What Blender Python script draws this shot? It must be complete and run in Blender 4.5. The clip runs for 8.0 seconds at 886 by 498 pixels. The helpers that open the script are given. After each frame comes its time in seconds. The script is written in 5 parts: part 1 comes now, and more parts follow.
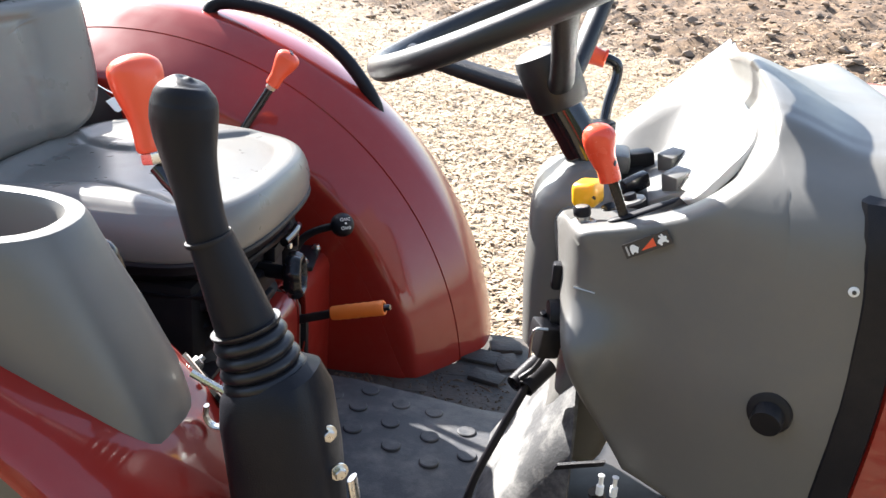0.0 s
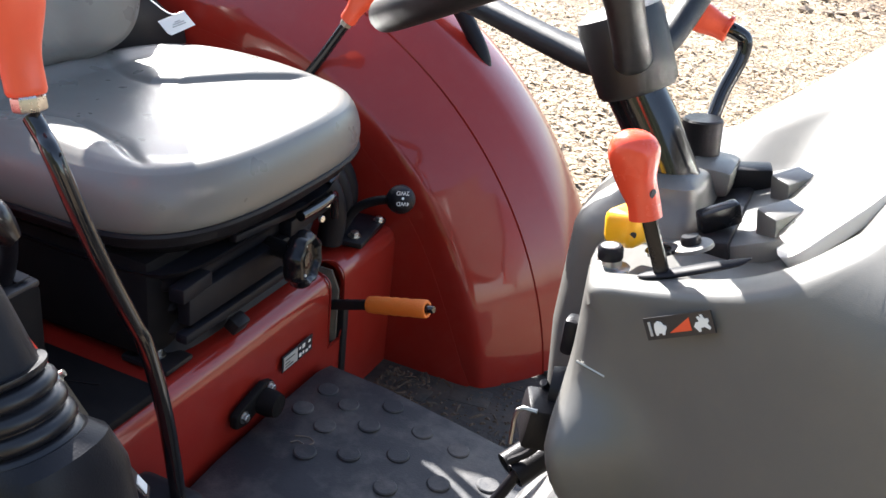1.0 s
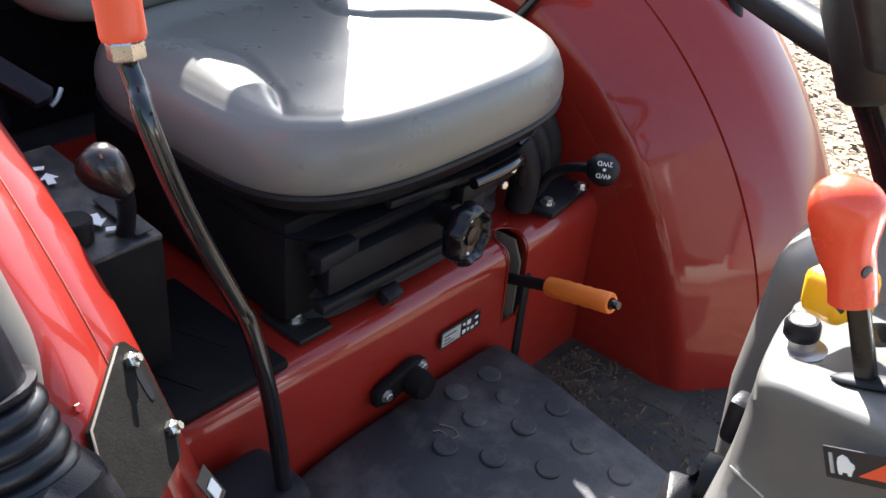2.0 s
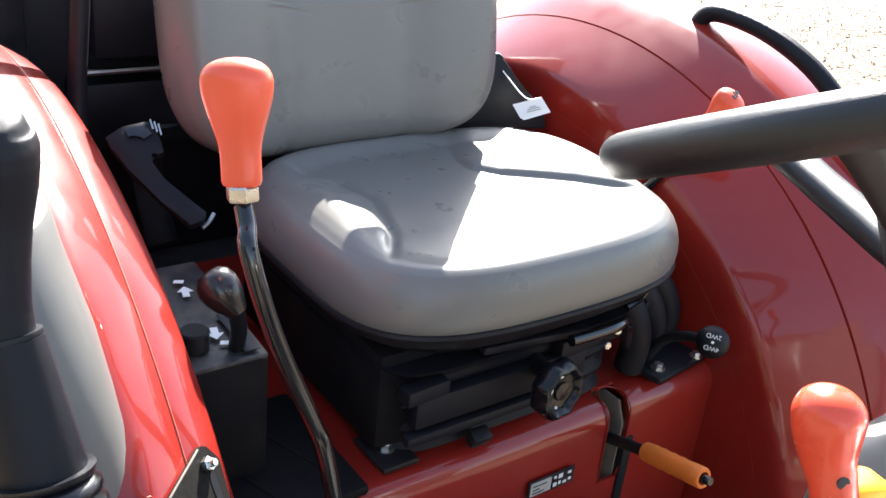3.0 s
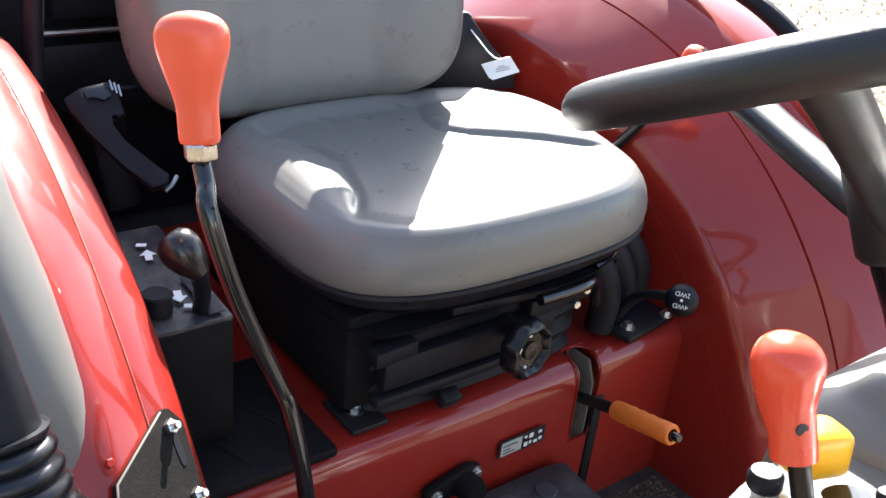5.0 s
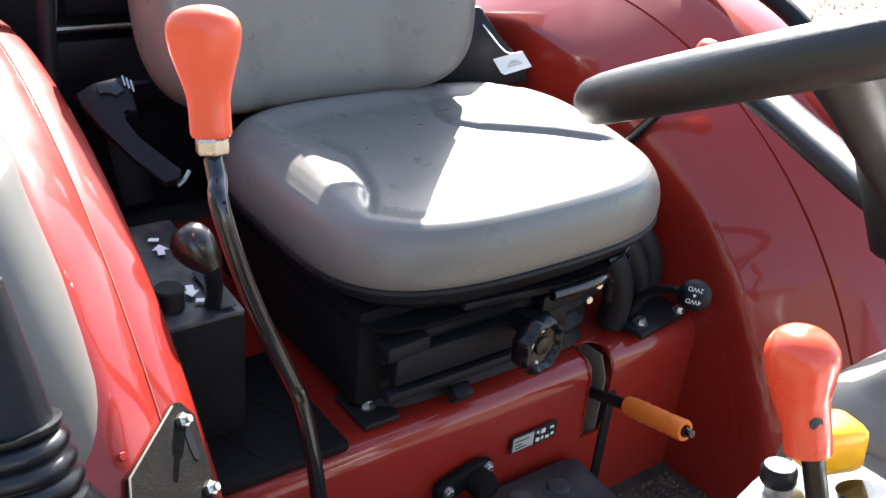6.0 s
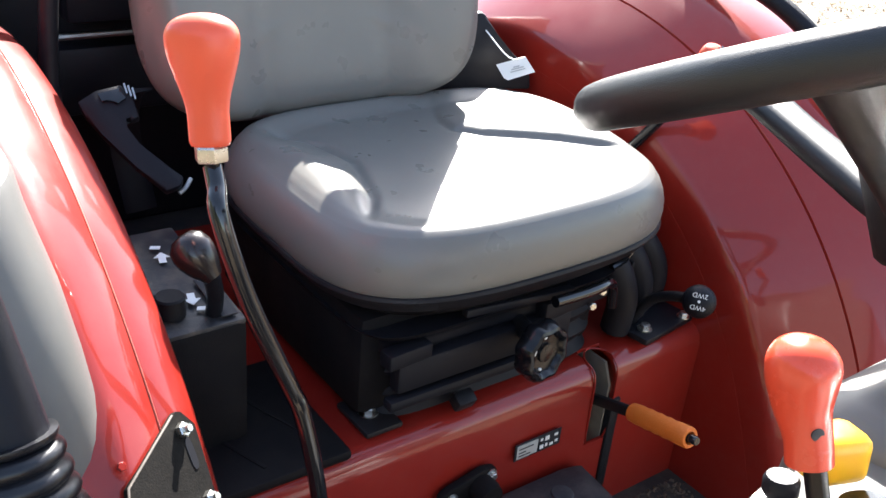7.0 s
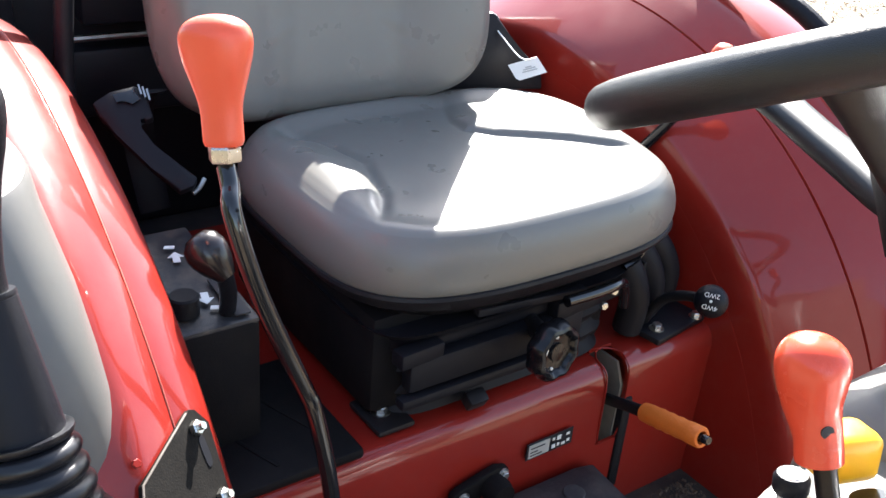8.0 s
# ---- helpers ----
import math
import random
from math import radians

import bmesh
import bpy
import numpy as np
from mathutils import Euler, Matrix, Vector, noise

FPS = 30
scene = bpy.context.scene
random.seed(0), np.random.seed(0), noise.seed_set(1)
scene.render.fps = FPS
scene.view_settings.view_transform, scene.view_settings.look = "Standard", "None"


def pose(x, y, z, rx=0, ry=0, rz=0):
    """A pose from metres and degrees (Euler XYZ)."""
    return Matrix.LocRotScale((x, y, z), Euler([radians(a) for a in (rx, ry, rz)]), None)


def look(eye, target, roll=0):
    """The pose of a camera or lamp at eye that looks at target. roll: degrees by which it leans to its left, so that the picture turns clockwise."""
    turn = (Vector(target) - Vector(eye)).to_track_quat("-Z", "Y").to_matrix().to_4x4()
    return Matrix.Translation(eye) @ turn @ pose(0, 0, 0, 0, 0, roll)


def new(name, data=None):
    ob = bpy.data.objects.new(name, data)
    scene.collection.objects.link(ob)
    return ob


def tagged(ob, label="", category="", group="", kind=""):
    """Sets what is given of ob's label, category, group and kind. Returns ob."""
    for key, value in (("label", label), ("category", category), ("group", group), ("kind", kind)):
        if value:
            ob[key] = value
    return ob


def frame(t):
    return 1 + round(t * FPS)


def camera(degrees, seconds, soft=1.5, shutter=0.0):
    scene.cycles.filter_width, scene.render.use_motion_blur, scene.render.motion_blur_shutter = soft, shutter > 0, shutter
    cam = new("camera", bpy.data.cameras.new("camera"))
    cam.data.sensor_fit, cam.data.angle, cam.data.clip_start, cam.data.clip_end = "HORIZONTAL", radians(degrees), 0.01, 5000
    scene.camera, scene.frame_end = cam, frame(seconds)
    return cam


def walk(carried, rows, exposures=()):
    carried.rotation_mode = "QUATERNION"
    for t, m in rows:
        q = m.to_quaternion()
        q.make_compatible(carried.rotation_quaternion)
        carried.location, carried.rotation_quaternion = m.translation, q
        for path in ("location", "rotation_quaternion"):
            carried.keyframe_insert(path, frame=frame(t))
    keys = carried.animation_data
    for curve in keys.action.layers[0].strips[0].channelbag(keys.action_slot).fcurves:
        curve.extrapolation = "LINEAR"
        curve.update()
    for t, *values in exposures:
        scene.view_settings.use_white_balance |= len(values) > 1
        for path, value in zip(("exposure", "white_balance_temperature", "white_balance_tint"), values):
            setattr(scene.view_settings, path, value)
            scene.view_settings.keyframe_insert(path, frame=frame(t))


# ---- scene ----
cam = camera(50.1, 8.0)
PATH = [
    (0, (0.458, -1.242, 1.394), (0.206, 0.61, 0.683), 3.9),
    (0.2, (0.492, -1.149, 1.385), (0.132, 0.664, 0.624), 3.9),
    (0.4, (0.543, -1.051, 1.382), (0.032, 0.72, 0.605), 4.3),
    (0.5, (0.57, -1.008, 1.384), (0.022, 0.749, 0.6), 4.6),
    (1, (0.61, -0.846, 1.365), (-0.057, 0.83, 0.501), 6.7),
    (1.5, (0.561, -0.714, 1.362), (-0.191, 0.872, 0.403), 7.3),
    (2, (0.595, -0.631, 1.363), (-0.462, 0.687, 0.292), 5.9),
    (2.2, (0.626, -0.6, 1.377), (-0.571, 0.605, 0.322), 5.6),
    (3.3, (0.694, -0.593, 1.415), (-0.746, 0.521, 0.585), 6.6),
    (3.5, (0.696, -0.594, 1.415), (-0.732, 0.521, 0.567), 6.8),
    (4, (0.698, -0.59, 1.41), (-0.709, 0.536, 0.543), 6.7),
    (4.5, (0.693, -0.581, 1.406), (-0.694, 0.547, 0.509), 6.5),
    (5, (0.692, -0.58, 1.402), (-0.679, 0.553, 0.489), 6.3),
    (6.5, (0.692, -0.576, 1.399), (-0.7, 0.526, 0.478), 5.7),
    (7, (0.691, -0.571, 1.4), (-0.706, 0.53, 0.485), 5.5),
    (7.5, (0.689, -0.573, 1.401), (-0.717, 0.516, 0.486), 5.3),
    (8, (0.695, -0.573, 1.401), (-0.718, 0.507, 0.485), 5.1),
]
walk(cam, [(t, look(eye, target, roll)) for t, eye, target, roll in PATH],
     [(0.0, 2.44), (1.0, 2.55), (2.0, 2.65), (3.5, 2.8), (8.0, 2.8)])

# ---- light ----
SUN_FROM = Vector((-1.11, 0.94, 1.0)).normalized()
world = bpy.data.worlds.new("sky")
scene.world = world
world.use_nodes = True
sky = world.node_tree.nodes.new("ShaderNodeTexSky")
sky.sky_type, sky.sun_disc = "NISHITA", False
sky.sun_elevation, sky.sun_rotation = math.asin(SUN_FROM.z), math.atan2(SUN_FROM.x, SUN_FROM.y)
pale = world.node_tree.nodes.new("ShaderNodeHueSaturation")      # thin high cloud takes some of the blue
pale.inputs["Saturation"].default_value = 0.85
world.node_tree.links.new(sky.outputs[0], pale.inputs["Color"])
world.node_tree.links.new(pale.outputs[0], world.node_tree.nodes["Background"].inputs[0])
world.node_tree.nodes["Background"].inputs[1].default_value = 0.084
sun_data = bpy.data.lights.new("sun", "SUN")
sun_data.energy, sun_data.angle, sun_data.color = 5.0, radians(0.53), (1.0, 0.97, 0.93)
sun = new("sun", sun_data)
sun.matrix_world = look(SUN_FROM * 20, (0, 0, 0))


# ---- materials ----
def material(name, colour, rough=0.5, metal=0.0, coat=0.0, spread=0.15, scale=8.0, grain=0.0, grain_scale=400.0,
             dust=0.0, dust_colour=(0.30, 0.24, 0.17), dust_scale=5.0, spec=0.5, rough_spread=0.12, wave=0.0, wave_scale=16.0):
    """Principled surface: broad colour variation, optional fine bump and optional dust patches."""
    m = bpy.data.materials.new(name)
    m.use_nodes = True
    nt = m.node_tree
    bsdf = nt.nodes["Principled BSDF"]
    geo = nt.nodes.new("ShaderNodeTexCoord")
    n1 = nt.nodes.new("ShaderNodeTexNoise")
    n1.inputs["Scale"].default_value, n1.inputs["Detail"].default_value = scale, 5
    nt.links.new(geo.outputs["Object"], n1.inputs["Vector"])
    ramp = nt.nodes.new("ShaderNodeMix")
    ramp.data_type = "RGBA"
    ramp.inputs["A"].default_value = (*[c * (1 - spread) for c in colour], 1)
    ramp.inputs["B"].default_value = (*[min(1, c * (1 + spread)) for c in colour], 1)
    nt.links.new(n1.outputs["Fac"], ramp.inputs["Factor"])
    colour_out = ramp.outputs["Result"]
    if dust:
        n2 = nt.nodes.new("ShaderNodeTexNoise")
        n2.inputs["Scale"].default_value, n2.inputs["Detail"].default_value, n2.inputs["Roughness"].default_value = dust_scale, 9, 0.68
        nt.links.new(geo.outputs["Object"], n2.inputs["Vector"])
        lim = nt.nodes.new("ShaderNodeMapRange")
        lim.inputs["From Min"].default_value, lim.inputs["From Max"].default_value = 0.45, 0.72
        lim.inputs["To Max"].default_value = dust
        nt.links.new(n2.outputs["Fac"], lim.inputs["Value"])
        mix = nt.nodes.new("ShaderNodeMix")
        mix.data_type = "RGBA"
        mix.inputs["B"].default_value = (*dust_colour, 1)
        nt.links.new(lim.outputs["Result"], mix.inputs["Factor"])
        nt.links.new(colour_out, mix.inputs["A"])
        colour_out = mix.outputs["Result"]
    nt.links.new(colour_out, bsdf.inputs["Base Color"])
    n3 = nt.nodes.new("ShaderNodeTexNoise")
    n3.inputs["Scale"].default_value, n3.inputs["Detail"].default_value = scale * 4, 4
    nt.links.new(geo.outputs["Object"], n3.inputs["Vector"])
    rr = nt.nodes.new("ShaderNodeMapRange")
    rr.inputs["To Min"].default_value, rr.inputs["To Max"].default_value = max(0.02, rough - rough_spread), min(1, rough + rough_spread)
    nt.links.new(n3.outputs["Fac"], rr.inputs["Value"])
    nt.links.new(rr.outputs["Result"], bsdf.inputs["Roughness"])
    bsdf.inputs["Metallic"].default_value = metal
    bsdf.inputs["Specular IOR Level"].default_value = spec
    bsdf.inputs["Coat Weight"].default_value = coat
    bsdf.inputs["Coat Roughness"].default_value = 0.06
    if grain:
        n4 = nt.nodes.new("ShaderNodeTexNoise")
        n4.inputs["Scale"].default_value, n4.inputs["Detail"].default_value = grain_scale, 3
        nt.links.new(geo.outputs["Object"], n4.inputs["Vector"])
        bump = nt.nodes.new("ShaderNodeBump")
        bump.inputs["Strength"].default_value, bump.inputs["Distance"].default_value = grain, 0.002
        nt.links.new(n4.outputs["Fac"], bump.inputs["Height"])
        nt.links.new(bump.outputs["Normal"], bsdf.inputs["Normal"])
    if wave:
        # slow ripple of pressed sheet metal, seen in the clear coat
        n5 = nt.nodes.new("ShaderNodeTexNoise")
        n5.inputs["Scale"].default_value, n5.inputs["Detail"].default_value = wave_scale, 1.5
        nt.links.new(geo.outputs["Object"], n5.inputs["Vector"])
        ripple = nt.nodes.new("ShaderNodeBump")
        ripple.inputs["Strength"].default_value, ripple.inputs["Distance"].default_value = wave, 0.004
        nt.links.new(n5.outputs["Fac"], ripple.inputs["Height"])
        nt.links.new(ripple.outputs["Normal"], bsdf.inputs["Coat Normal"])
    return m


RED = material("red_paint", (0.240, 0.0155, 0.0100), 0.34, coat=0.7, spec=0.2, spread=0.10, scale=5, grain=0.03, grain_scale=250, dust=0.03, dust_scale=30, wave=0.1)
VINYL = material("seat_vinyl", (0.155, 0.149, 0.135), 0.31, spread=0.06, scale=6, grain=0.10, grain_scale=1800)
GREY = material("grey_plastic", (0.120, 0.117, 0.110), 0.41, spread=0.05, scale=4, grain=0.10, grain_scale=1500, dust=0.06, dust_scale=20)
BLACK = material("black_plastic", (0.0105, 0.0105, 0.0135), 0.40, spec=0.17, spread=0.3, scale=12, grain=0.2, grain_scale=700, dust=0.05)
BLACK_MATT = material("matt_black_rubber", (0.0075, 0.0072, 0.0085), 0.6, spec=0.09, spread=0.3, scale=12, grain=0.2, grain_scale=700, dust=0.03)
BLACK_SOFT = material("black_rubber_grip", (0.008, 0.008, 0.0115), 0.40, spec=0.19, spread=0.2, scale=15, grain=0.25, grain_scale=2200)
BLACK_GLOSS = material("black_enamel", (0.008, 0.008, 0.01), 0.12, coat=0.25, spread=0.2, scale=20)
MAT = material("floor_rubber", (0.0230, 0.0243, 0.0297), 0.62, spread=0.3, scale=9, grain=0.25, grain_scale=420, dust=0.55, dust_colour=(0.17, 0.155, 0.14), dust_scale=13)
# scuffs and dust, paler than they are to stand for sunlight on the cover
SCUFFED_SUNLIT = material("scuffed_sunlit_cover", (0.05, 0.05, 0.052), 0.6, spread=0.4, scale=20, grain=0.3, grain_scale=200, dust=0.95, dust_colour=(0.40, 0.385, 0.36), dust_scale=6)
DIRTY = material("dirty_rubber", (0.028, 0.026, 0.024), 0.75, spread=0.4, scale=14, grain=0.9, grain_scale=120, dust=0.6, dust_colour=(0.12, 0.085, 0.06), dust_scale=9)
ORANGE = material("orange_plastic", (0.82, 0.10, 0.042), 0.33, spread=0.06, scale=20, grain=0.1, grain_scale=500)
RED_ORANGE = material("red_orange_plastic", (0.74, 0.075, 0.034), 0.25, spread=0.06, scale=20)
GRIP = material("orange_foam_grip", (0.72, 0.17, 0.02), 0.6, spread=0.1, scale=30, grain=0.4, grain_scale=400)
YELLOW = material("yellow_plastic", (0.80, 0.42, 0.012), 0.38, spread=0.07, scale=25)
ZINC = material("zinc_steel", (0.62, 0.61, 0.57), 0.3, metal=1.0, spread=0.25, scale=90)
STEEL = material("bare_steel", (0.45, 0.44, 0.42), 0.38, metal=1.0, spread=0.25, scale=60)
PALE_STEEL = material("pale_steel", (0.34, 0.31, 0.27), 0.5, metal=0.4, spread=0.3, scale=50)
WORN = material("worn_edge", (0.17, 0.14, 0.115), 0.6, spread=0.4, scale=80)
WHITE = material("white_print", (0.78, 0.78, 0.76), 0.5, spread=0.05)
PAPER = material("white_tag", (0.80, 0.80, 0.78), 0.6, spread=0.05, scale=30)
DECAL = material("black_decal", (0.022, 0.022, 0.026), 0.3, spread=0.1)
DECAL_GREY = material("grey_decal", (0.42, 0.42, 0.41), 0.4, spread=0.15, scale=60)
DECAL_RED = material("red_decal", (0.75, 0.09, 0.03), 0.4, spread=0.05)
TYRE = material("tyre_rubber", (0.010, 0.010, 0.011), 0.85, spec=0.2, spread=0.3, scale=10, grain=0.5, dust=0.06)
DARK = material("dark_chassis", (0.020, 0.020, 0.024), 0.6, spread=0.3, scale=12, dust=0.15)
RIM = material("black_wheel_rim", (0.012, 0.013, 0.016), 0.42, spec=0.5, spread=0.25, scale=15, grain=0.25, grain_scale=1500)
BELLOWS = material("bellows_rubber", (0.010, 0.010, 0.0135), 0.55, spec=0.2, spread=0.3, scale=12)
BELLOWS_GLOSS = material("glossy_black_knob", (0.007, 0.007, 0.009), 0.24, spec=0.35, spread=0.2, scale=20)
PLATE = material("dusty_steel_plate", (0.009, 0.008, 0.007), 0.7, spec=0.10, spread=0.6, scale=60, grain=0.15, grain_scale=500, dust=0.09, dust_colour=(0.08, 0.062, 0.045), dust_scale=220)
BOOT = material("boot_rubber", (0.008, 0.008, 0.011), 0.34, spec=0.4, spread=0.2, scale=15, grain=0.1, grain_scale=1500)
# console's top plate: lighter than the box, sun on it put into the colour
BOX_TOP = material("dusty_sunlit_box_top", (0.030, 0.030, 0.034), 0.38, spec=0.4, spread=0.25, scale=20, grain=0.2, grain_scale=600, dust=0.3, dust_scale=40)
SEAM = material("seam_highlight", (0.60, 0.16, 0.11), 0.4, spread=0.2, scale=30)
BROWN = material("brown_knob", (0.014, 0.010, 0.010), 0.22, spread=0.15, scale=30)


# ---- mesh helpers ----
place = Vector((0, 0, 0))     # where the next assembly is set


def part(name, bm, mat, parent, label="", angle=38, flat=False):
    """Links a bmesh as one mesh object under a thing or a part."""
    bmesh.ops.translate(bm, vec=place, verts=bm.verts[:])
    bmesh.ops.recalc_face_normals(bm, faces=bm.faces[:])
    me = bpy.data.meshes.new(name)
    bm.to_mesh(me)
    bm.free()
    me.materials.append(mat)
    if not flat:
        me.shade_smooth()
        me.set_sharp_from_angle(angle=radians(angle))
    ob = new(name, me)
    if parent is not None:
        ob.parent = parent
        ob.matrix_parent_inverse = parent.matrix_world.inverted()
    if label:
        tagged(ob, label)
    return ob


def skin(rings, closed=True, caps=True):
    """A surface through rings of equally many points."""
    bm = bmesh.new()
    vs = [[bm.verts.new(p) for p in r] for r in rings]
    n = len(vs[0])
    for a, b in zip(vs, vs[1:]):
        for k in range(n if closed else n - 1):
            bm.faces.new((a[k], a[(k + 1) % n], b[(k + 1) % n], b[k]))
    if caps and closed:
        bm.faces.new(vs[0])
        bm.faces.new(list(reversed(vs[-1])))
    return bm


def spline(points, n=8):
    """Catmull-Rom through the points, n steps a span."""
    ps = [Vector(p) for p in points]
    ps = [2 * ps[0] - ps[1]] + ps + [2 * ps[-1] - ps[-2]]
    out = []
    for a, b, c, d in zip(ps, ps[1:], ps[2:], ps[3:]):
        for k in range(n):
            t = k / n
            out.append(0.5 * (2 * b + (c - a) * t + (2 * a - 5 * b + 4 * c - d) * t * t + (3 * b - a - 3 * c + d) * t ** 3))
    return out + [ps[-2]]


def tube(points, radius, seg=14, smooth=6, squash=1.0, up=(0, 0, 1)):
    """A rod along points; radius: one number or one for each point."""
    pts = spline(points, smooth) if smooth else [Vector(p) for p in points]
    if isinstance(radius, (int, float)):
        rad = [radius] * len(pts)
    else:
        pos = np.linspace(0, 1, len(radius))
        rad = [float(np.interp(k / (len(pts) - 1), pos, radius)) for k in range(len(pts))]
    rings = []
    side = None
    for k, p in enumerate(pts):
        d = (pts[min(k + 1, len(pts) - 1)] - pts[max(k - 1, 0)]).normalized()
        if side is None:
            side = d.cross(Vector(up))
            if side.length < 0.05:
                side = d.cross(Vector((1, 0, 0)))
        side = (side - d * side.dot(d)).normalized()
        other = d.cross(side)
        rings.append([p + rad[k] * (math.cos(a) * side + squash * math.sin(a) * other) for a in (2 * math.pi * j / seg for j in range(seg))])
    return skin(rings)


def lathe(profile, base, axis, seg=24):
    """Turned body: profile of (radius, height) along the axis from the base."""
    base, axis = Vector(base), Vector(axis).normalized()
    side = axis.cross(Vector((0.31, 0.17, 0.93)))
    if side.length < 0.05:
        side = axis.cross(Vector((1, 0, 0)))
    side.normalize()
    other = axis.cross(side)
    return skin([[base + axis * h + max(r, 1e-5) * (math.cos(a) * side + math.sin(a) * other) for a in (2 * math.pi * j / seg for j in range(seg))]
                 for r, h in profile])


def rbox(centre, size, bevel=0.004, turn=(0, 0, 0), steps=2):
    """A box with rounded edges."""
    bm = bmesh.new()
    bmesh.ops.create_cube(bm, size=1)
    for v in bm.verts:
        v.co = Vector((v.co.x * size[0], v.co.y * size[1], v.co.z * size[2]))
    if bevel:
        bmesh.ops.bevel(bm, geom=bm.edges[:], offset=bevel, segments=steps, profile=0.5, affect="EDGES")
    bmesh.ops.transform(bm, matrix=pose(*centre, *turn), verts=bm.verts[:])
    return bm


def plate(outline, origin, ex, ey, depth, bevel=0.0):
    """A flat plate: outline of (u, v) on the axes ex, ey, with depth along their cross product."""
    origin, ex, ey = Vector(origin), Vector(ex).normalized(), Vector(ey).normalized()
    nz = ex.cross(ey).normalized()
    bm = bmesh.new()
    lo = [bm.verts.new(origin + ex * u + ey * v) for u, v in outline]
    hi = [bm.verts.new(origin + ex * u + ey * v + nz * depth) for u, v in outline]
    bm.faces.new(lo)
    bm.faces.new(hi)
    for k in range(len(lo)):
        bm.faces.new((lo[k], lo[(k + 1) % len(lo)], hi[(k + 1) % len(lo)], hi[k]))
    if bevel:
        bmesh.ops.bevel(bm, geom=bm.edges[:], offset=bevel, segments=2, profile=0.5, affect="EDGES")
    return bm


def merge(*parts):
    """Several bmeshes of one part in one."""
    out = parts[0]
    for b in parts[1:]:
        me = bpy.data.meshes.new("join")
        b.to_mesh(me)
        b.free()
        out.from_mesh(me)
        bpy.data.meshes.remove(me)
    return out


def bolt(parent, at, axis, size=0.008, mat=None, washer=True, length=0.0):
    """Hexagon bolt head with its washer."""
    axis = Vector(axis).normalized()
    bm = lathe([(0, 0), (size * 0.98, 0), (size, size * 0.1), (size, size * 0.75), (size * 0.85, size * 0.9), (0, size * 0.9)], at, axis, 6)
    if washer:
        bm = merge(bm, lathe([(0, -0.002), (size * 1.45, -0.002), (size * 1.45, 0.0), (0, 0.0)], at, axis, 16))
    if length:
        bm = merge(bm, lathe([(0, 0), (size * 0.5, 0), (size * 0.5, length), (0, length)], at, axis, 10))
    return part("bolt", bm, mat or ZINC, parent, angle=25)


def superellipse(a, b, n, count):
    out = []
    for k in range(count):
        t = 2 * math.pi * k / count
        c, s = math.cos(t), math.sin(t)
        out.append((a * math.copysign(abs(c) ** (2 / n), c), b * math.copysign(abs(s) ** (2 / n), s)))
    return out


def even(outline, count):
    """The closed outline again, with points at equal steps along it."""
    pts = np.array(outline + outline[:1])
    run = np.concatenate(([0.0], np.cumsum(np.hypot(*np.diff(pts, axis=0).T))))
    steps = np.arange(count) / count * run[-1]
    return [(float(u), float(v)) for u, v in zip(np.interp(steps, run, pts[:, 0]), np.interp(steps, run, pts[:, 1]))]


def smoothstep(a, b, x):
    t = min(1.0, max(0.0, (x - a) / (b - a)))
    return t * t * (3 - 2 * t)


# ---- ground ----
def ground_height(x, y):
    h = 0.025 * noise.noise(Vector((x * 0.6, y * 0.6, 0)))
    h += 0.018 * noise.noise(Vector((x * 3.1, y * 3.1, 4)))
    far = smoothstep(8.4, 9.4, y + 0.55 * x)
    rows = math.sin((y + 0.55 * x) * 2 * math.pi / 1.6 + 1.2 * noise.noise(Vector((x * 0.5, y * 0.5, 9))))
    h += far * (0.07 * rows + 0.10 * noise.noise(Vector((x * 2.3, y * 2.3, 2))) + 0.07 * noise.noise(Vector((x * 5.1, y * 5.1, 6))))
    return h


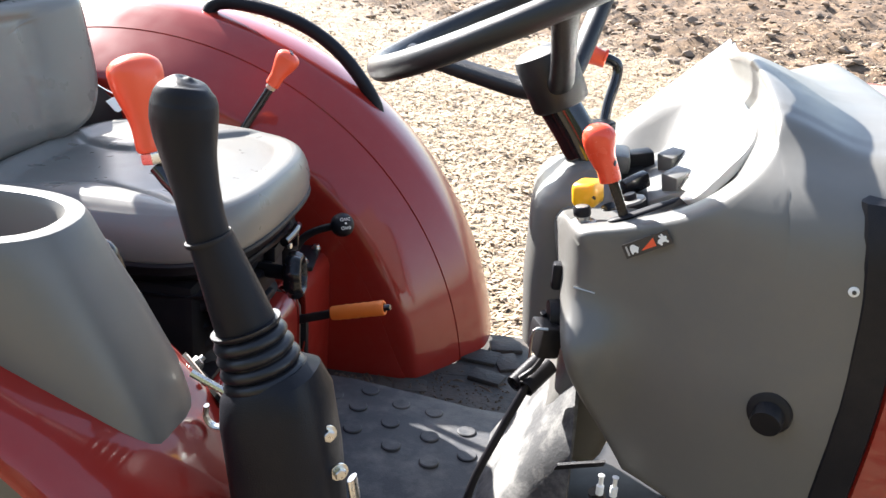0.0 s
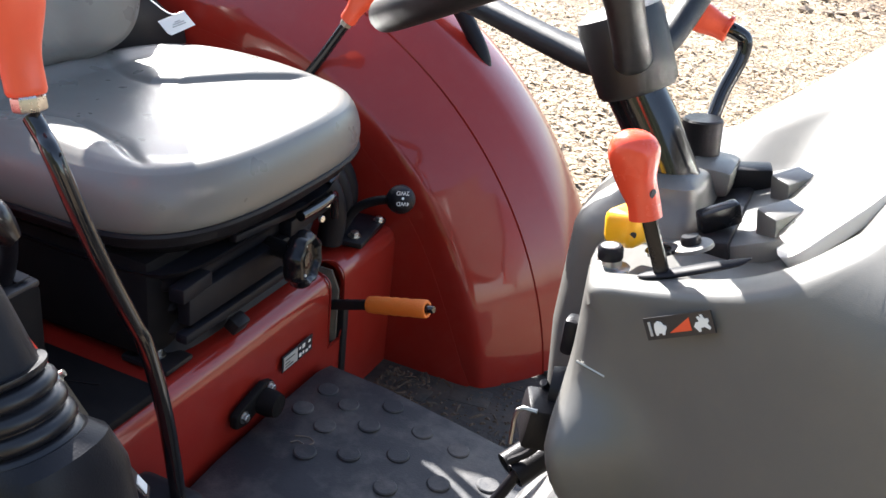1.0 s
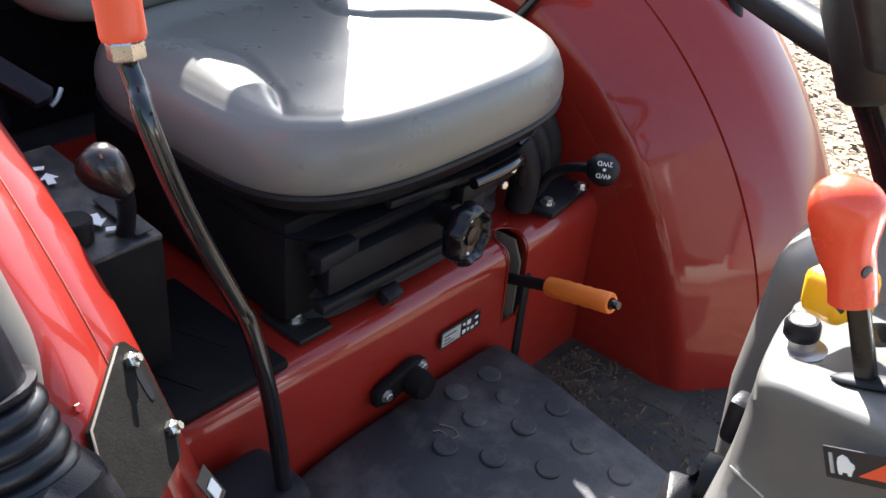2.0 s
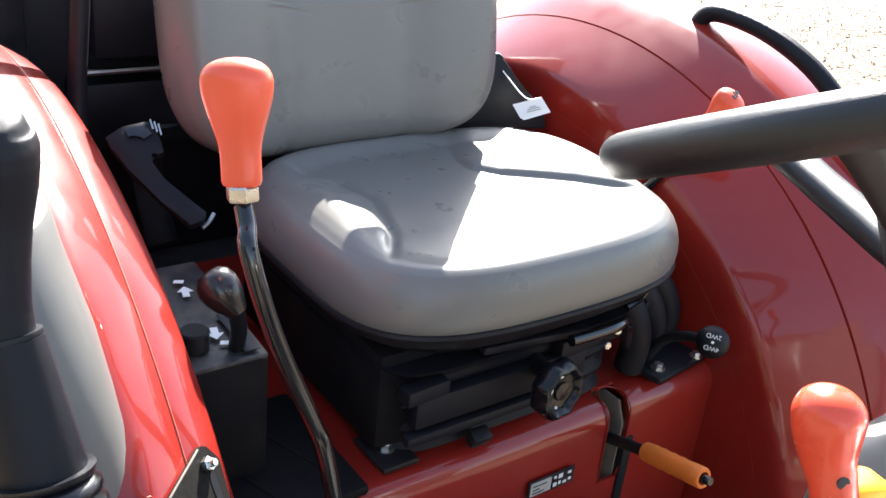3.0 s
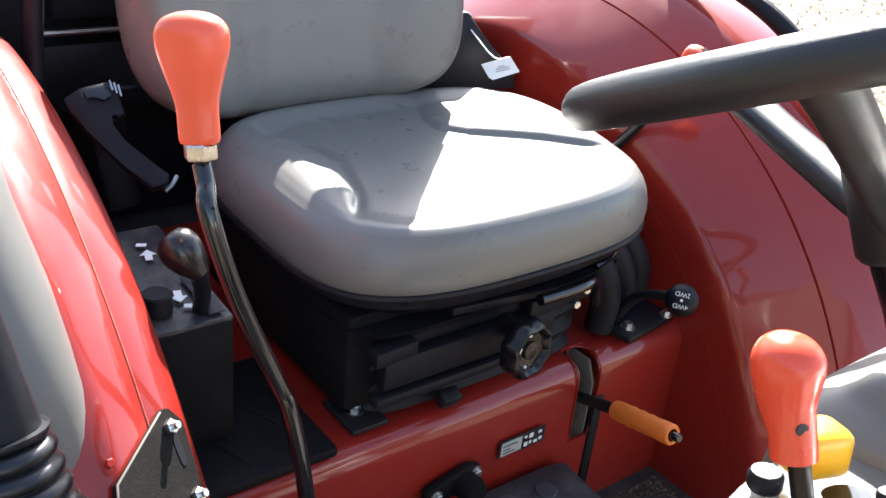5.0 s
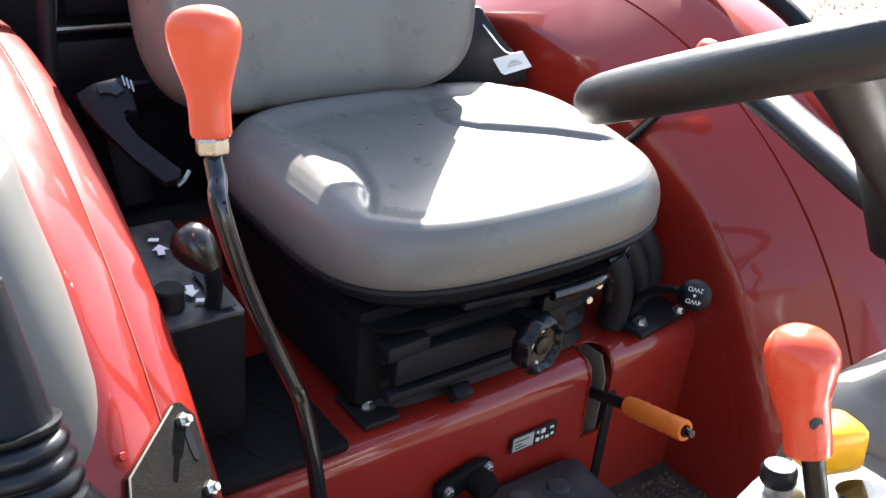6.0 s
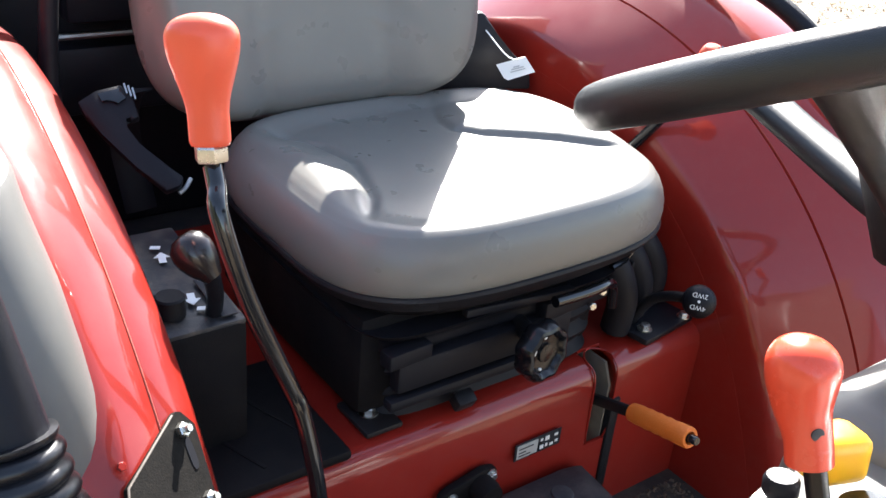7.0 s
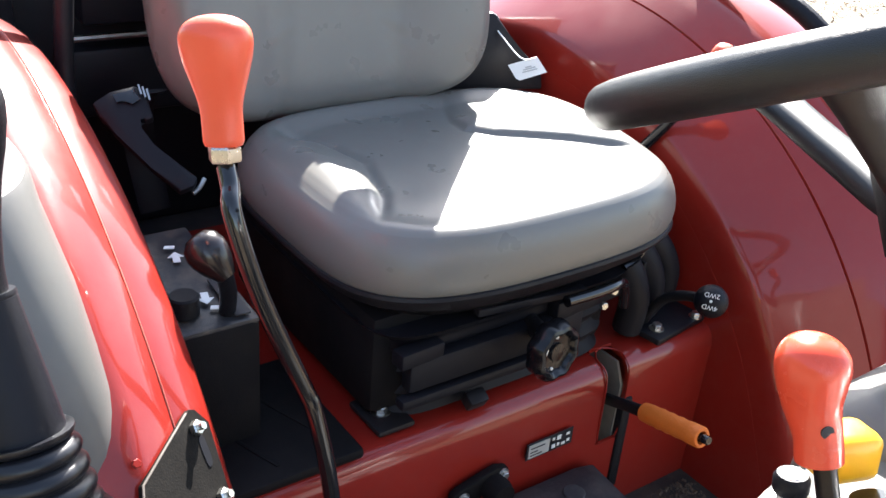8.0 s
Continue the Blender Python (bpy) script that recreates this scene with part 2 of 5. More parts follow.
def build_ground():
    def axis_steps(lo, hi, fine_lo, fine_hi, step):
        vals, v, d = [], fine_hi, step
        fine = list(np.arange(fine_lo, fine_hi, step))
        while v < hi:
            vals.append(v)
            v, d = v + d, d * 1.22
        down, v, d = [], fine_lo, step
        while v > lo:
            v, d = v - d, d * 1.22
            down.append(v)
        return down[::-1] + fine + vals + [hi]
    xs = axis_steps(-900, 900, -9, 8, 0.11)
    ys = axis_steps(-900, 900, -1.5, 22, 0.11)
    verts = [(x, y, ground_height(x, y) if abs(x) < 40 and -20 < y < 60 else 0.0) for y in ys for x in xs]
    nx = len(xs)
    faces = [(j * nx + i, j * nx + i + 1, (j + 1) * nx + i + 1, (j + 1) * nx + i) for j in range(len(ys) - 1) for i in range(nx - 1)]
    me = bpy.data.meshes.new("ground")
    me.from_pydata(verts, [], faces)
    me.shade_smooth()
    m = bpy.data.materials.new("dry_soil")
    m.use_nodes = True
    nt = m.node_tree
    bsdf = nt.nodes["Principled BSDF"]
    co = nt.nodes.new("ShaderNodeTexCoord")
    small = nt.nodes.new("ShaderNodeTexNoise")
    small.inputs["Scale"].default_value, small.inputs["Detail"].default_value, small.inputs["Roughness"].default_value = 9, 10, 0.72
    big = nt.nodes.new("ShaderNodeTexNoise")
    big.inputs["Scale"].default_value, big.inputs["Detail"].default_value = 1.1, 6
    ramp = nt.nodes.new("ShaderNodeValToRGB")
    ramp.color_ramp.elements[0].position, ramp.color_ramp.elements[0].color = 0.38, (0.085, 0.065, 0.045, 1)
    ramp.color_ramp.elements[1].position, ramp.color_ramp.elements[1].color = 0.62, (0.41, 0.312, 0.20, 1)
    ramp2 = nt.nodes.new("ShaderNodeValToRGB")
    ramp2.color_ramp.elements[0].position, ramp2.color_ramp.elements[0].color = 0.35, (0.55, 0.50, 0.45, 1)
    ramp2.color_ramp.elements[1].position, ramp2.color_ramp.elements[1].color = 0.62, (1.0, 1.0, 1.0, 1)
    mul = nt.nodes.new("ShaderNodeMix")
    mul.data_type, mul.blend_type = "RGBA", "MULTIPLY"
    mul.inputs["Factor"].default_value = 1
    # the tilled strip is darker, moister soil
    sep = nt.nodes.new("ShaderNodeSeparateXYZ")
    add = nt.nodes.new("ShaderNodeMath")
    add.operation = "MULTIPLY_ADD"
    add.inputs[1].default_value = 0.55
    strip = nt.nodes.new("ShaderNodeMapRange")
    strip.inputs["From Min"].default_value, strip.inputs["From Max"].default_value = 8.2, 9.6
    tilled = nt.nodes.new("ShaderNodeMix")
    tilled.data_type, tilled.blend_type = "RGBA", "MULTIPLY"
    tilled.inputs["B"].default_value = (0.60, 0.51, 0.47, 1)
    for n in (small, big):
        nt.links.new(co.outputs["Object"], n.inputs["Vector"])
    nt.links.new(co.outputs["Object"], sep.inputs[0])
    nt.links.new(sep.outputs["X"], add.inputs[0])
    nt.links.new(sep.outputs["Y"], add.inputs[2])
    nt.links.new(add.outputs[0], strip.inputs["Value"])
    nt.links.new(small.outputs["Fac"], ramp.inputs["Fac"])
    nt.links.new(big.outputs["Fac"], ramp2.inputs["Fac"])
    nt.links.new(ramp.outputs["Color"], mul.inputs["A"])
    nt.links.new(ramp2.outputs["Color"], mul.inputs["B"])
    nt.links.new(mul.outputs["Result"], tilled.inputs["A"])
    nt.links.new(strip.outputs["Result"], tilled.inputs["Factor"])
    nt.links.new(tilled.outputs["Result"], bsdf.inputs["Base Color"])
    bsdf.inputs["Roughness"].default_value = 0.9
    bump = nt.nodes.new("ShaderNodeBump")
    bump.inputs["Strength"].default_value, bump.inputs["Distance"].default_value = 1.0, 0.03
    nt.links.new(small.outputs["Fac"], bump.inputs["Height"])
    nt.links.new(bump.outputs["Normal"], bsdf.inputs["Normal"])
    me.materials.append(m)
    return tagged(new("ground", me), "dry bare soil strewn with straw, tilled beyond", "ground", kind="structure")


def build_litter():
    """Dry straw and leaf flakes lying on the soil."""
    rng = np.random.default_rng(5)
    m = material("dry_straw", (0.50, 0.39, 0.23), 0.8, spread=0.1)
    nt = m.node_tree
    bsdf = nt.nodes["Principled BSDF"]
    gi = nt.nodes.new("ShaderNodeNewGeometry")
    ramp = nt.nodes.new("ShaderNodeValToRGB")
    ramp.color_ramp.elements[0].position, ramp.color_ramp.elements[0].color = 0.0, (0.17, 0.12, 0.085, 1)
    ramp.color_ramp.elements[1].position, ramp.color_ramp.elements[1].color = 1.0, (0.49, 0.385, 0.258, 1)
    mid = ramp.color_ramp.elements.new(0.45)
    mid.color = (0.35, 0.25, 0.148, 1)
    nt.links.new(gi.outputs["Random Per Island"], ramp.inputs["Fac"])
    nt.links.new(ramp.outputs["Color"], bsdf.inputs["Base Color"])
    verts, faces = [], []
    for k in range(85000):
        y = 1.0 + 11.0 * rng.random() ** 1.5
        x = rng.uniform(-0.75, 0.42) * y + 0.3
        if k > 60000:
            x, y = rng.uniform(-5, 5), rng.uniform(-4, 8)
        if -0.75 < y < 1.1 and -1.0 < x < 1.9:
            continue
        L, W = rng.uniform(0.014, 0.055), rng.uniform(0.006, 0.022)
        if rng.random() < 0.3:
            L, W = L * 1.6, 0.004
        a = rng.uniform(0, math.pi)
        tilt, z = rng.uniform(-0.5, 0.5), ground_height(x, y)
        ca, sa = math.cos(a), math.sin(a)
        i0 = len(verts)
        for u, v, w in ((-1, -1, 0), (0, -1.0, 1), (1, -0.6, 0), (1, 0.6, 0), (0, 1.0, 1), (-1, 1, 0)):
            px, py = u * L / 2, v * W / 2
            verts.append((x + px * ca - py * sa, y + px * sa + py * ca, z + 0.006 + abs(tilt) * L * 0.3 + w * L * 0.12 + tilt * px))
        faces += [(i0, i0 + 1, i0 + 4, i0 + 5), (i0 + 1, i0 + 2, i0 + 3, i0 + 4)]
    me = bpy.data.meshes.new("straw_litter")
    me.from_pydata(verts, [], faces)
    me.materials.append(m)
    return tagged(new("straw_litter", me), "dry straw and leaf flakes scattered on the soil", "straw", kind="stuff")


def build_clods():
    """Lumps of turned soil on the tilled strip."""
    rng = np.random.default_rng(11)
    verts, faces = [], []
    tmpl = bmesh.new()
    bmesh.ops.create_icosphere(tmpl, subdivisions=1, radius=1)
    tv = np.array([v.co[:] for v in tmpl.verts])
    tf = [[v.index for v in f.verts] for f in tmpl.faces]
    tmpl.free()
    for k in range(9000):
        y = rng.uniform(5.5, 20)
        x = rng.uniform(-0.6, 0.5) * y + 0.4
        if y + 0.55 * x < 8.4 + rng.normal(0, 0.5):
            continue
        r = 0.010 + 0.048 * rng.random() ** 4
        pts = tv * (1 + 0.35 * rng.standard_normal((len(tv), 1)).clip(-1, 1)) * np.array([1.3, 1, 0.65]) * r
        i0 = len(verts)
        verts += [(x + p[0], y + p[1], ground_height(x, y) + p[2] + 0.3 * r) for p in pts]
        faces += [tuple(i0 + j for j in f) for f in tf]
    me = bpy.data.meshes.new("soil_clods")
    me.from_pydata(verts, [], faces)
    me.materials.append(material("clod_soil", (0.20, 0.15, 0.11), 0.95, spread=0.6, scale=3.0, grain=0.8, grain_scale=60))
    return tagged(new("soil_clods", me), "brown clods of turned soil", "soil", kind="stuff")


build_ground()
build_litter()
build_clods()
# far hedge, unseen: added to close the place behind the camera and its reflections
hedge_mesh = bpy.data.meshes.new("backdrop")
hedge_bm = bmesh.new()
hedge_rows = []
for hx in range(-40, 41):
    top = 7.0 + 1.4 * noise.noise(Vector((hx * 0.35, 3, 0))) + 0.7 * noise.noise(Vector((hx * 1.3, 7, 0)))
    hedge_rows.append([hedge_bm.verts.new((hx, -12 + 0.6 * noise.noise(Vector((hx * 0.9, hz, 1))) - 0.02 * hx * hx / 4, hz * top / 6)) for hz in range(7)])
for ra, rb in zip(hedge_rows, hedge_rows[1:]):
    for hz in range(6):
        hedge_bm.faces.new((ra[hz], rb[hz], rb[hz + 1], ra[hz + 1]))
hedge_bm.to_mesh(hedge_mesh)
hedge_bm.free()
hedge_mesh.materials.append(material("hedge_green", (0.055, 0.065, 0.032), 0.8, spread=0.5, scale=2.0, grain=1.0, grain_scale=12))
tagged(new("backdrop", hedge_mesh), "added dark green hedge behind the camera, out of view", "hedge", kind="structure")

# ---- tractor ----
tractor = tagged(new("tractor"), "red compact tractor with grey seat and dashboard, parked on dry soil", "tractor")
tractor.location = (-0.1, 0.085, 0)
bpy.context.view_layer.update()
CX, CZ = -0.46, 0.36      # centre of the fender arches


def arch(profile, a0, a1, steps, cx=CX, cz=CZ):
    """Sheet swept round the wheel: profile of (y, radius)."""
    rings = []
    for k in range(steps + 1):
        a = radians(a0 + (a1 - a0) * k / steps)
        rings.append([Vector((cx + r * math.cos(a), y, cz + r * math.sin(a))) for y, r in profile])
    return skin(rings, closed=False)


def fender_wall(y_low, y_top, r_top, a0, a1, floor_z, steps=40):
    rings = []
    for k in range(steps + 1):
        a = radians(a0 + (a1 - a0) * k / steps)
        r_in = min(r_top - 0.02, max(0.20, (floor_z - CZ) / max(0.05, math.sin(a))))
        row = []
        for f in (0, 0.25, 0.5, 0.75, 0.93):
            r = r_in + (r_top - r_in) * f
            row.append(Vector((CX + r * math.cos(a), y_low + (y_top - y_low) * f ** 6, CZ + r * math.sin(a))))
        rings.append(row)
    return skin(rings, closed=False)


def sheet(bm, t=0.004):
    bmesh.ops.recalc_face_normals(bm, faces=bm.faces[:])
    bmesh.ops.solidify(bm, geom=bm.faces[:], thickness=t)
    return bm


# profile of the arch: inner crease, sloping shoulder with a seam groove, crown, outer lip
LEFT = [(0.468, 0.600), (0.4685, 0.628), (0.4700, 0.642), (0.4725, 0.6495), (0.4765, 0.6555), (0.4830, 0.6615), (0.4960, 0.6725), (0.510, 0.6835), (0.530, 0.699), (0.552, 0.715), (0.5712, 0.7290), (0.5718, 0.7250), (0.5734, 0.7258), (0.5741, 0.7312),
        (0.60, 0.7495), (0.628, 0.7685), (0.636, 0.7725), (0.645, 0.7752), (0.67, 0.779), (0.70, 0.780), (0.74, 0.779), (0.77, 0.773), (0.788, 0.760), (0.797, 0.740), (0.799, 0.70)]
RIGHT = [(-0.312, 0.640), (-0.3125, 0.690), (-0.314, 0.703), (-0.318, 0.712), (-0.326, 0.7195), (-0.339, 0.7285), (-0.3560, 0.7390), (-0.3568, 0.7392), (-0.3575, 0.7401), (-0.375, 0.752), (-0.390, 0.7615), (-0.396, 0.7645), (-0.402, 0.7662), (-0.412, 0.7675),
         (-0.43, 0.769), (-0.46, 0.772), (-0.50, 0.774), (-0.54, 0.773), (-0.58, 0.770), (-0.615, 0.766), (-0.634, 0.760), (-0.644, 0.751), (-0.646, 0.742)]


def build_fenders():
    left = part("fender", sheet(arch(LEFT, 7, 150, 60)), RED, tractor, "glossy red steel fender")
    part("inner_wall", sheet(fender_wall(0.466, 0.4745, 0.633, 7.4, 150, 0.44)), RED, left)
    right = part("fender", sheet(arch(RIGHT, 9, 150, 64)), RED, tractor, "glossy red steel fender")
    part("inner_wall", sheet(fender_wall(-0.312, -0.3155, 0.67, 10, 150, 0.44)), RED, right)
    # thin seam along the near fender, its lip's highlight put in as pale colour
    part("seam", tube([Vector((CX + 0.7402 * math.cos(radians(a)), -0.3570, CZ + 0.7402 * math.sin(radians(a)))) for a in range(44, 131, 3)], 0.0007, 6, 2), SEAM, right, "seam line with its highlight painted pale")
    # grab rail on the far fender
    rail = part("grab_rail", tube([(-0.318, 0.668, 1.10), (-0.322, 0.668, 1.128), (-0.29, 0.672, 1.145), (-0.20, 0.676, 1.136), (-0.11, 0.68, 1.104), (-0.04, 0.682, 1.055),
                                   (0.015, 0.682, 0.99), (0.038, 0.68, 0.945), (0.030, 0.675, 0.915)], 0.0145, 12, 6), BLACK_SOFT, left, "black moulded grab rail")
    bolt(left, (-0.345, 0.66, 1.117), (-0.1, 0, 1), 0.007)
    # recessed pocket below the rail's end
    part("rail_socket", lathe([(0.0, 0), (0.024, 0), (0.027, 0.004), (0.022, 0.010), (0, 0.010)], (0.03, 0.668, 0.918), (0.75, -0.2, 0.62)), RED, left)
    # bolts that hold the near fender
    bolt(right, (0.098, -0.402, 0.888), (0.6, 0.2, 0.7), 0.004, RED, washer=False)


def build_deck():
    # front panel and top of the seat deck in three spans, with the slot of the hand brake between them
    def span(y0, y1, low, name, parent):
        prof = [(-0.62, 0.700), (-0.30, 0.702), (-0.06, 0.703), (-0.025, 0.703), (-0.012, 0.699), (-0.004, 0.690), (0.0, 0.676), (0.001, 0.60), (0.001, low)]
        bm = skin([[Vector((x, y, z)) for x, z in prof] for y in (y0, (y0 + y1) / 2, y1)], closed=False)
        return part(name, sheet(bm, 0.005), RED, parent, "red steel seat deck")
    deck = span(-0.316, 0.252, 0.40, "seat_deck", tractor)
    span(0.293, 0.466, 0.40, "deck_side", deck)
    bm = skin([[Vector((0.001, y, z)) for z in (0.575, 0.40)] for y in (0.252, 0.293)], closed=False)
    part("deck_web", sheet(bm, 0.005), RED, deck)
    bm = skin([[Vector((x, y, 0.703)) for x in (-0.62, -0.040)] for y in (0.252, 0.293)], closed=False)
    part("deck_strip", sheet(bm, 0.005), RED, deck)
    # raised lip round the slot and steel quadrant inside it
    part("slot_rim", tube([(0.0, 0.256, 0.577), (0.0015, 0.252, 0.60), (0.0012, 0.2515, 0.676), (-0.006, 0.2515, 0.697), (-0.026, 0.252, 0.704), (-0.041, 0.272, 0.7045), (-0.026, 0.293, 0.704),
                           (-0.006, 0.2935, 0.697), (0.0012, 0.2935, 0.676), (0.0015, 0.293, 0.60), (0.0, 0.289, 0.577)], 0.0014, 8, 4), RED, deck)
    part("brake_quadrant", plate([(-0.10, 0.50), (-0.006, 0.50), (-0.006, 0.66), (-0.02, 0.69), (-0.10, 0.69)], (0, 0.2925, 0), (1, 0, 0), (0, 0, 1), 0.004), PALE_STEEL, deck, "pale bare steel brake quadrant")
    # decal on the front panel
    dec = part("deck_decal", plate([(0.117, 0.607), (0.196, 0.607), (0.196, 0.633), (0.117, 0.633)], (0.0055, 0, 0), (0, 1, 0), (0, 0, 1), 0.0012), DECAL, deck, "black and grey instruction decal")
    part("decal_panel", plate([(0.120, 0.6095), (0.155, 0.6095), (0.155, 0.6305), (0.120, 0.6305)], (0.0068, 0, 0), (0, 1, 0), (0, 0, 1), 0.0007), DECAL_GREY, dec)
    for u, v, w, h in ((0.160, 0.611, 0.006, 0.006), (0.169, 0.612, 0.004, 0.005), (0.177, 0.611, 0.006, 0.004), (0.186, 0.613, 0.005, 0.004),
                       (0.160, 0.624, 0.004, 0.004), (0.168, 0.622, 0.007, 0.007), (0.184, 0.624, 0.006, 0.004)):
        part("decal_mark", plate([(u, v), (u + w, v), (u + w, v + h), (u, v + h)], (0.0068, 0, 0), (0, 1, 0), (0, 0, 1), 0.0006), WHITE, dec)
    for u, v, w in ((0.123, 0.613, 0.020), (0.123, 0.618, 0.012), (0.123, 0.624, 0.024)):
        part("decal_mark", plate([(u, v), (u + w, v), (u + w, v + 0.0016), (u, v + 0.0016)], (0.0076, 0, 0), (0, 1, 0), (0, 0, 1), 0.0005), DECAL, dec)
    # round plug with two bolts on the front panel
    plug = part("pivot_cover", merge(plate([(-0.006, 0.590), (0.018, 0.584), (0.072, 0.598), (0.082, 0.608), (0.079, 0.622), (0.060, 0.628), (0.005, 0.616), (-0.006, 0.610)],
                                           (0.006, 0, 0), (0, 1, 0), (0, 0, 1), 0.012, 0.003),
                                     lathe([(0, 0), (0.019, 0), (0.019, 0.016), (0.016, 0.026), (0, 0.027)], (0.016, 0.055, 0.602), (1, 0, 0))), BLACK_MATT, deck, "black rubber pivot cover")
    bolt(plug, (0.019, 0.010, 0.602), (1, 0, 0), 0.006, STEEL)
    bolt(plug, (0.019, 0.070, 0.615), (1, 0, 0), 0.006, STEEL)
    # rubber plate with the lever's slots
    pad = part("lever_plate", rbox((-0.105, -0.215, 0.712), (0.205, 0.185, 0.014), 0.005), BLACK_MATT, deck, "black rubber plate with lever slots")
    for x, y in ((-0.07, -0.235), (-0.11, -0.175)):
        part("lever_slit", rbox((x, y, 0.7195), (0.10, 0.005, 0.002), 0.0008, (0, 0, 20)), BLACK_MATT, pad)
    # panel behind and below that closes the deck
    part("rear_housing", rbox((-0.50, 0.07, 0.55), (0.55, 0.74, 0.28), 0.02), DARK, tractor, "dark transmission housing")
    part("toe_panel", rbox((-0.02, 0.07, 0.42), (0.03, 0.76, 0.06), 0.008), DARK, tractor)


def build_floor():
    # raised rubber tunnel mat in the middle
    rings = []
    for x, dz in ((0.008, -0.03), (0.010, -0.008), (0.02, 0.0), (0.12, 0.004), (0.24, -0.001), (0.33, -0.006), (0.42, -0.004), (0.44, -0.03)):
        yl = float(np.interp(x, [0, 0.34, 0.44], [0.248, 0.205, 0.195]))
        prof = [(-0.235, 0.42), (-0.222, 0.47), (-0.195, 0.515), (-0.155, 0.545), (-0.10, 0.562), (-0.04, 0.568), (0.08, 0.57), (yl - 0.04, 0.568), (yl - 0.012, 0.562), (yl, 0.545), (yl + 0.004, 0.47), (yl + 0.006, 0.42)]
        rings.append([Vector((x, y, z + dz)) for y, z in prof])
    mat_ob = part("tunnel_mat", sheet(skin(rings, closed=False), 0.006), MAT, tractor, "black rubber tunnel mat with round studs, dusty")
    for x, y in ((0.100, 0.146), (0.098, 0.084), (0.05, 0.105), (0.055, 0.165), (0.148, 0.118), (0.155, 0.178), (0.155, 0.05), (0.215, 0.150), (0.21, 0.085), (0.105, 0.022),
                 (0.279, 0.065), (0.273, 0.143), (0.335, 0.10), (0.345, 0.03), (0.29, -0.005), (0.225, 0.02)):
        z = 0.57 + float(np.interp(x, [0.02, 0.12, 0.24, 0.33], [0, 0.004, -0.001, -0.006])) + (-0.002 if y > 0.13 else 0)
        part("stud", lathe([(0, -0.003), (0.0155, -0.003), (0.0155, 0.0018), (0.0140, 0.0032), (0.0, 0.0034)], (x, y, z), (0, 0, 1), 20), MAT, mat_ob)
    # far footwell floor, worn and dirty
    floor = part("footwell_floor", rbox((0.20, 0.48, 0.43), (0.42, 0.50, 0.03), 0.008), DIRTY, tractor, "worn dirty black footwell floor")
    rng = random.Random(3)
    # cracked rubber blocks at its outer front corner
    for k, (x, y, w, d, a) in enumerate(((0.355, 0.66, 0.07, 0.05, 12), (0.30, 0.60, 0.09, 0.06, -8), (0.365, 0.585, 0.05, 0.07, 20), (0.25, 0.53, 0.08, 0.05, 5), (0.33, 0.51, 0.07, 0.05, -15), (0.18, 0.44, 0.07, 0.05, 10), (0.09, 0.40, 0.06, 0.04, -5))):
        part("rubber_block", rbox((x, y, 0.4475 if x > 0.29 else 0.4436), (w, d, 0.012 if x > 0.29 else 0.006), 0.0025, (rng.uniform(-3, 3) if x > 0.29 else 0, rng.uniform(-3, 3) if x > 0.29 else 0, a)), DIRTY, floor)
    # scuff on the mat
    part("scuff_mark", tube([(0.075, 0.045, 0.5735), (0.092, 0.052, 0.5735), (0.104, 0.046, 0.5735), (0.098, 0.036, 0.5735), (0.084, 0.038, 0.5735), (0.078, 0.030, 0.5735)], 0.0008, 6, 5), WORN, mat_ob)
    # near footwell floor
    part("near_floor", rbox((0.27, -0.33, 0.39), (0.50, 0.22, 0.03), 0.008), DARK, tractor, "worn dirty black footwell floor")
    # sloping front cover of the tunnel below the dashboard
    rings = []
    for x, z0 in ((0.375, 0.555), (0.40, 0.595), (0.43, 0.65), (0.46, 0.71), (0.50, 0.78)):
        prof = [(-0.17, z0 - 0.18), (-0.155, z0 - 0.06), (-0.13, z0 - 0.015), (-0.09, z0), (0.0, z0 + 0.004), (0.11, z0), (0.155, z0 - 0.02), (0.17, z0 - 0.07), (0.175, z0 - 0.18)]
        rings.append([Vector((x, y, z)) for y, z in prof])
    part("tunnel_cover", sheet(skin(rings, closed=False), 0.006), SCUFFED_SUNLIT, tractor, "scuffed dusty black tunnel cover below the dashboard, sunlight painted in")
    # chassis below
    part("chassis", rbox((0.55, 0.06, 0.42), (1.7, 0.30, 0.22), 0.03), DARK, tractor, "dark chassis")


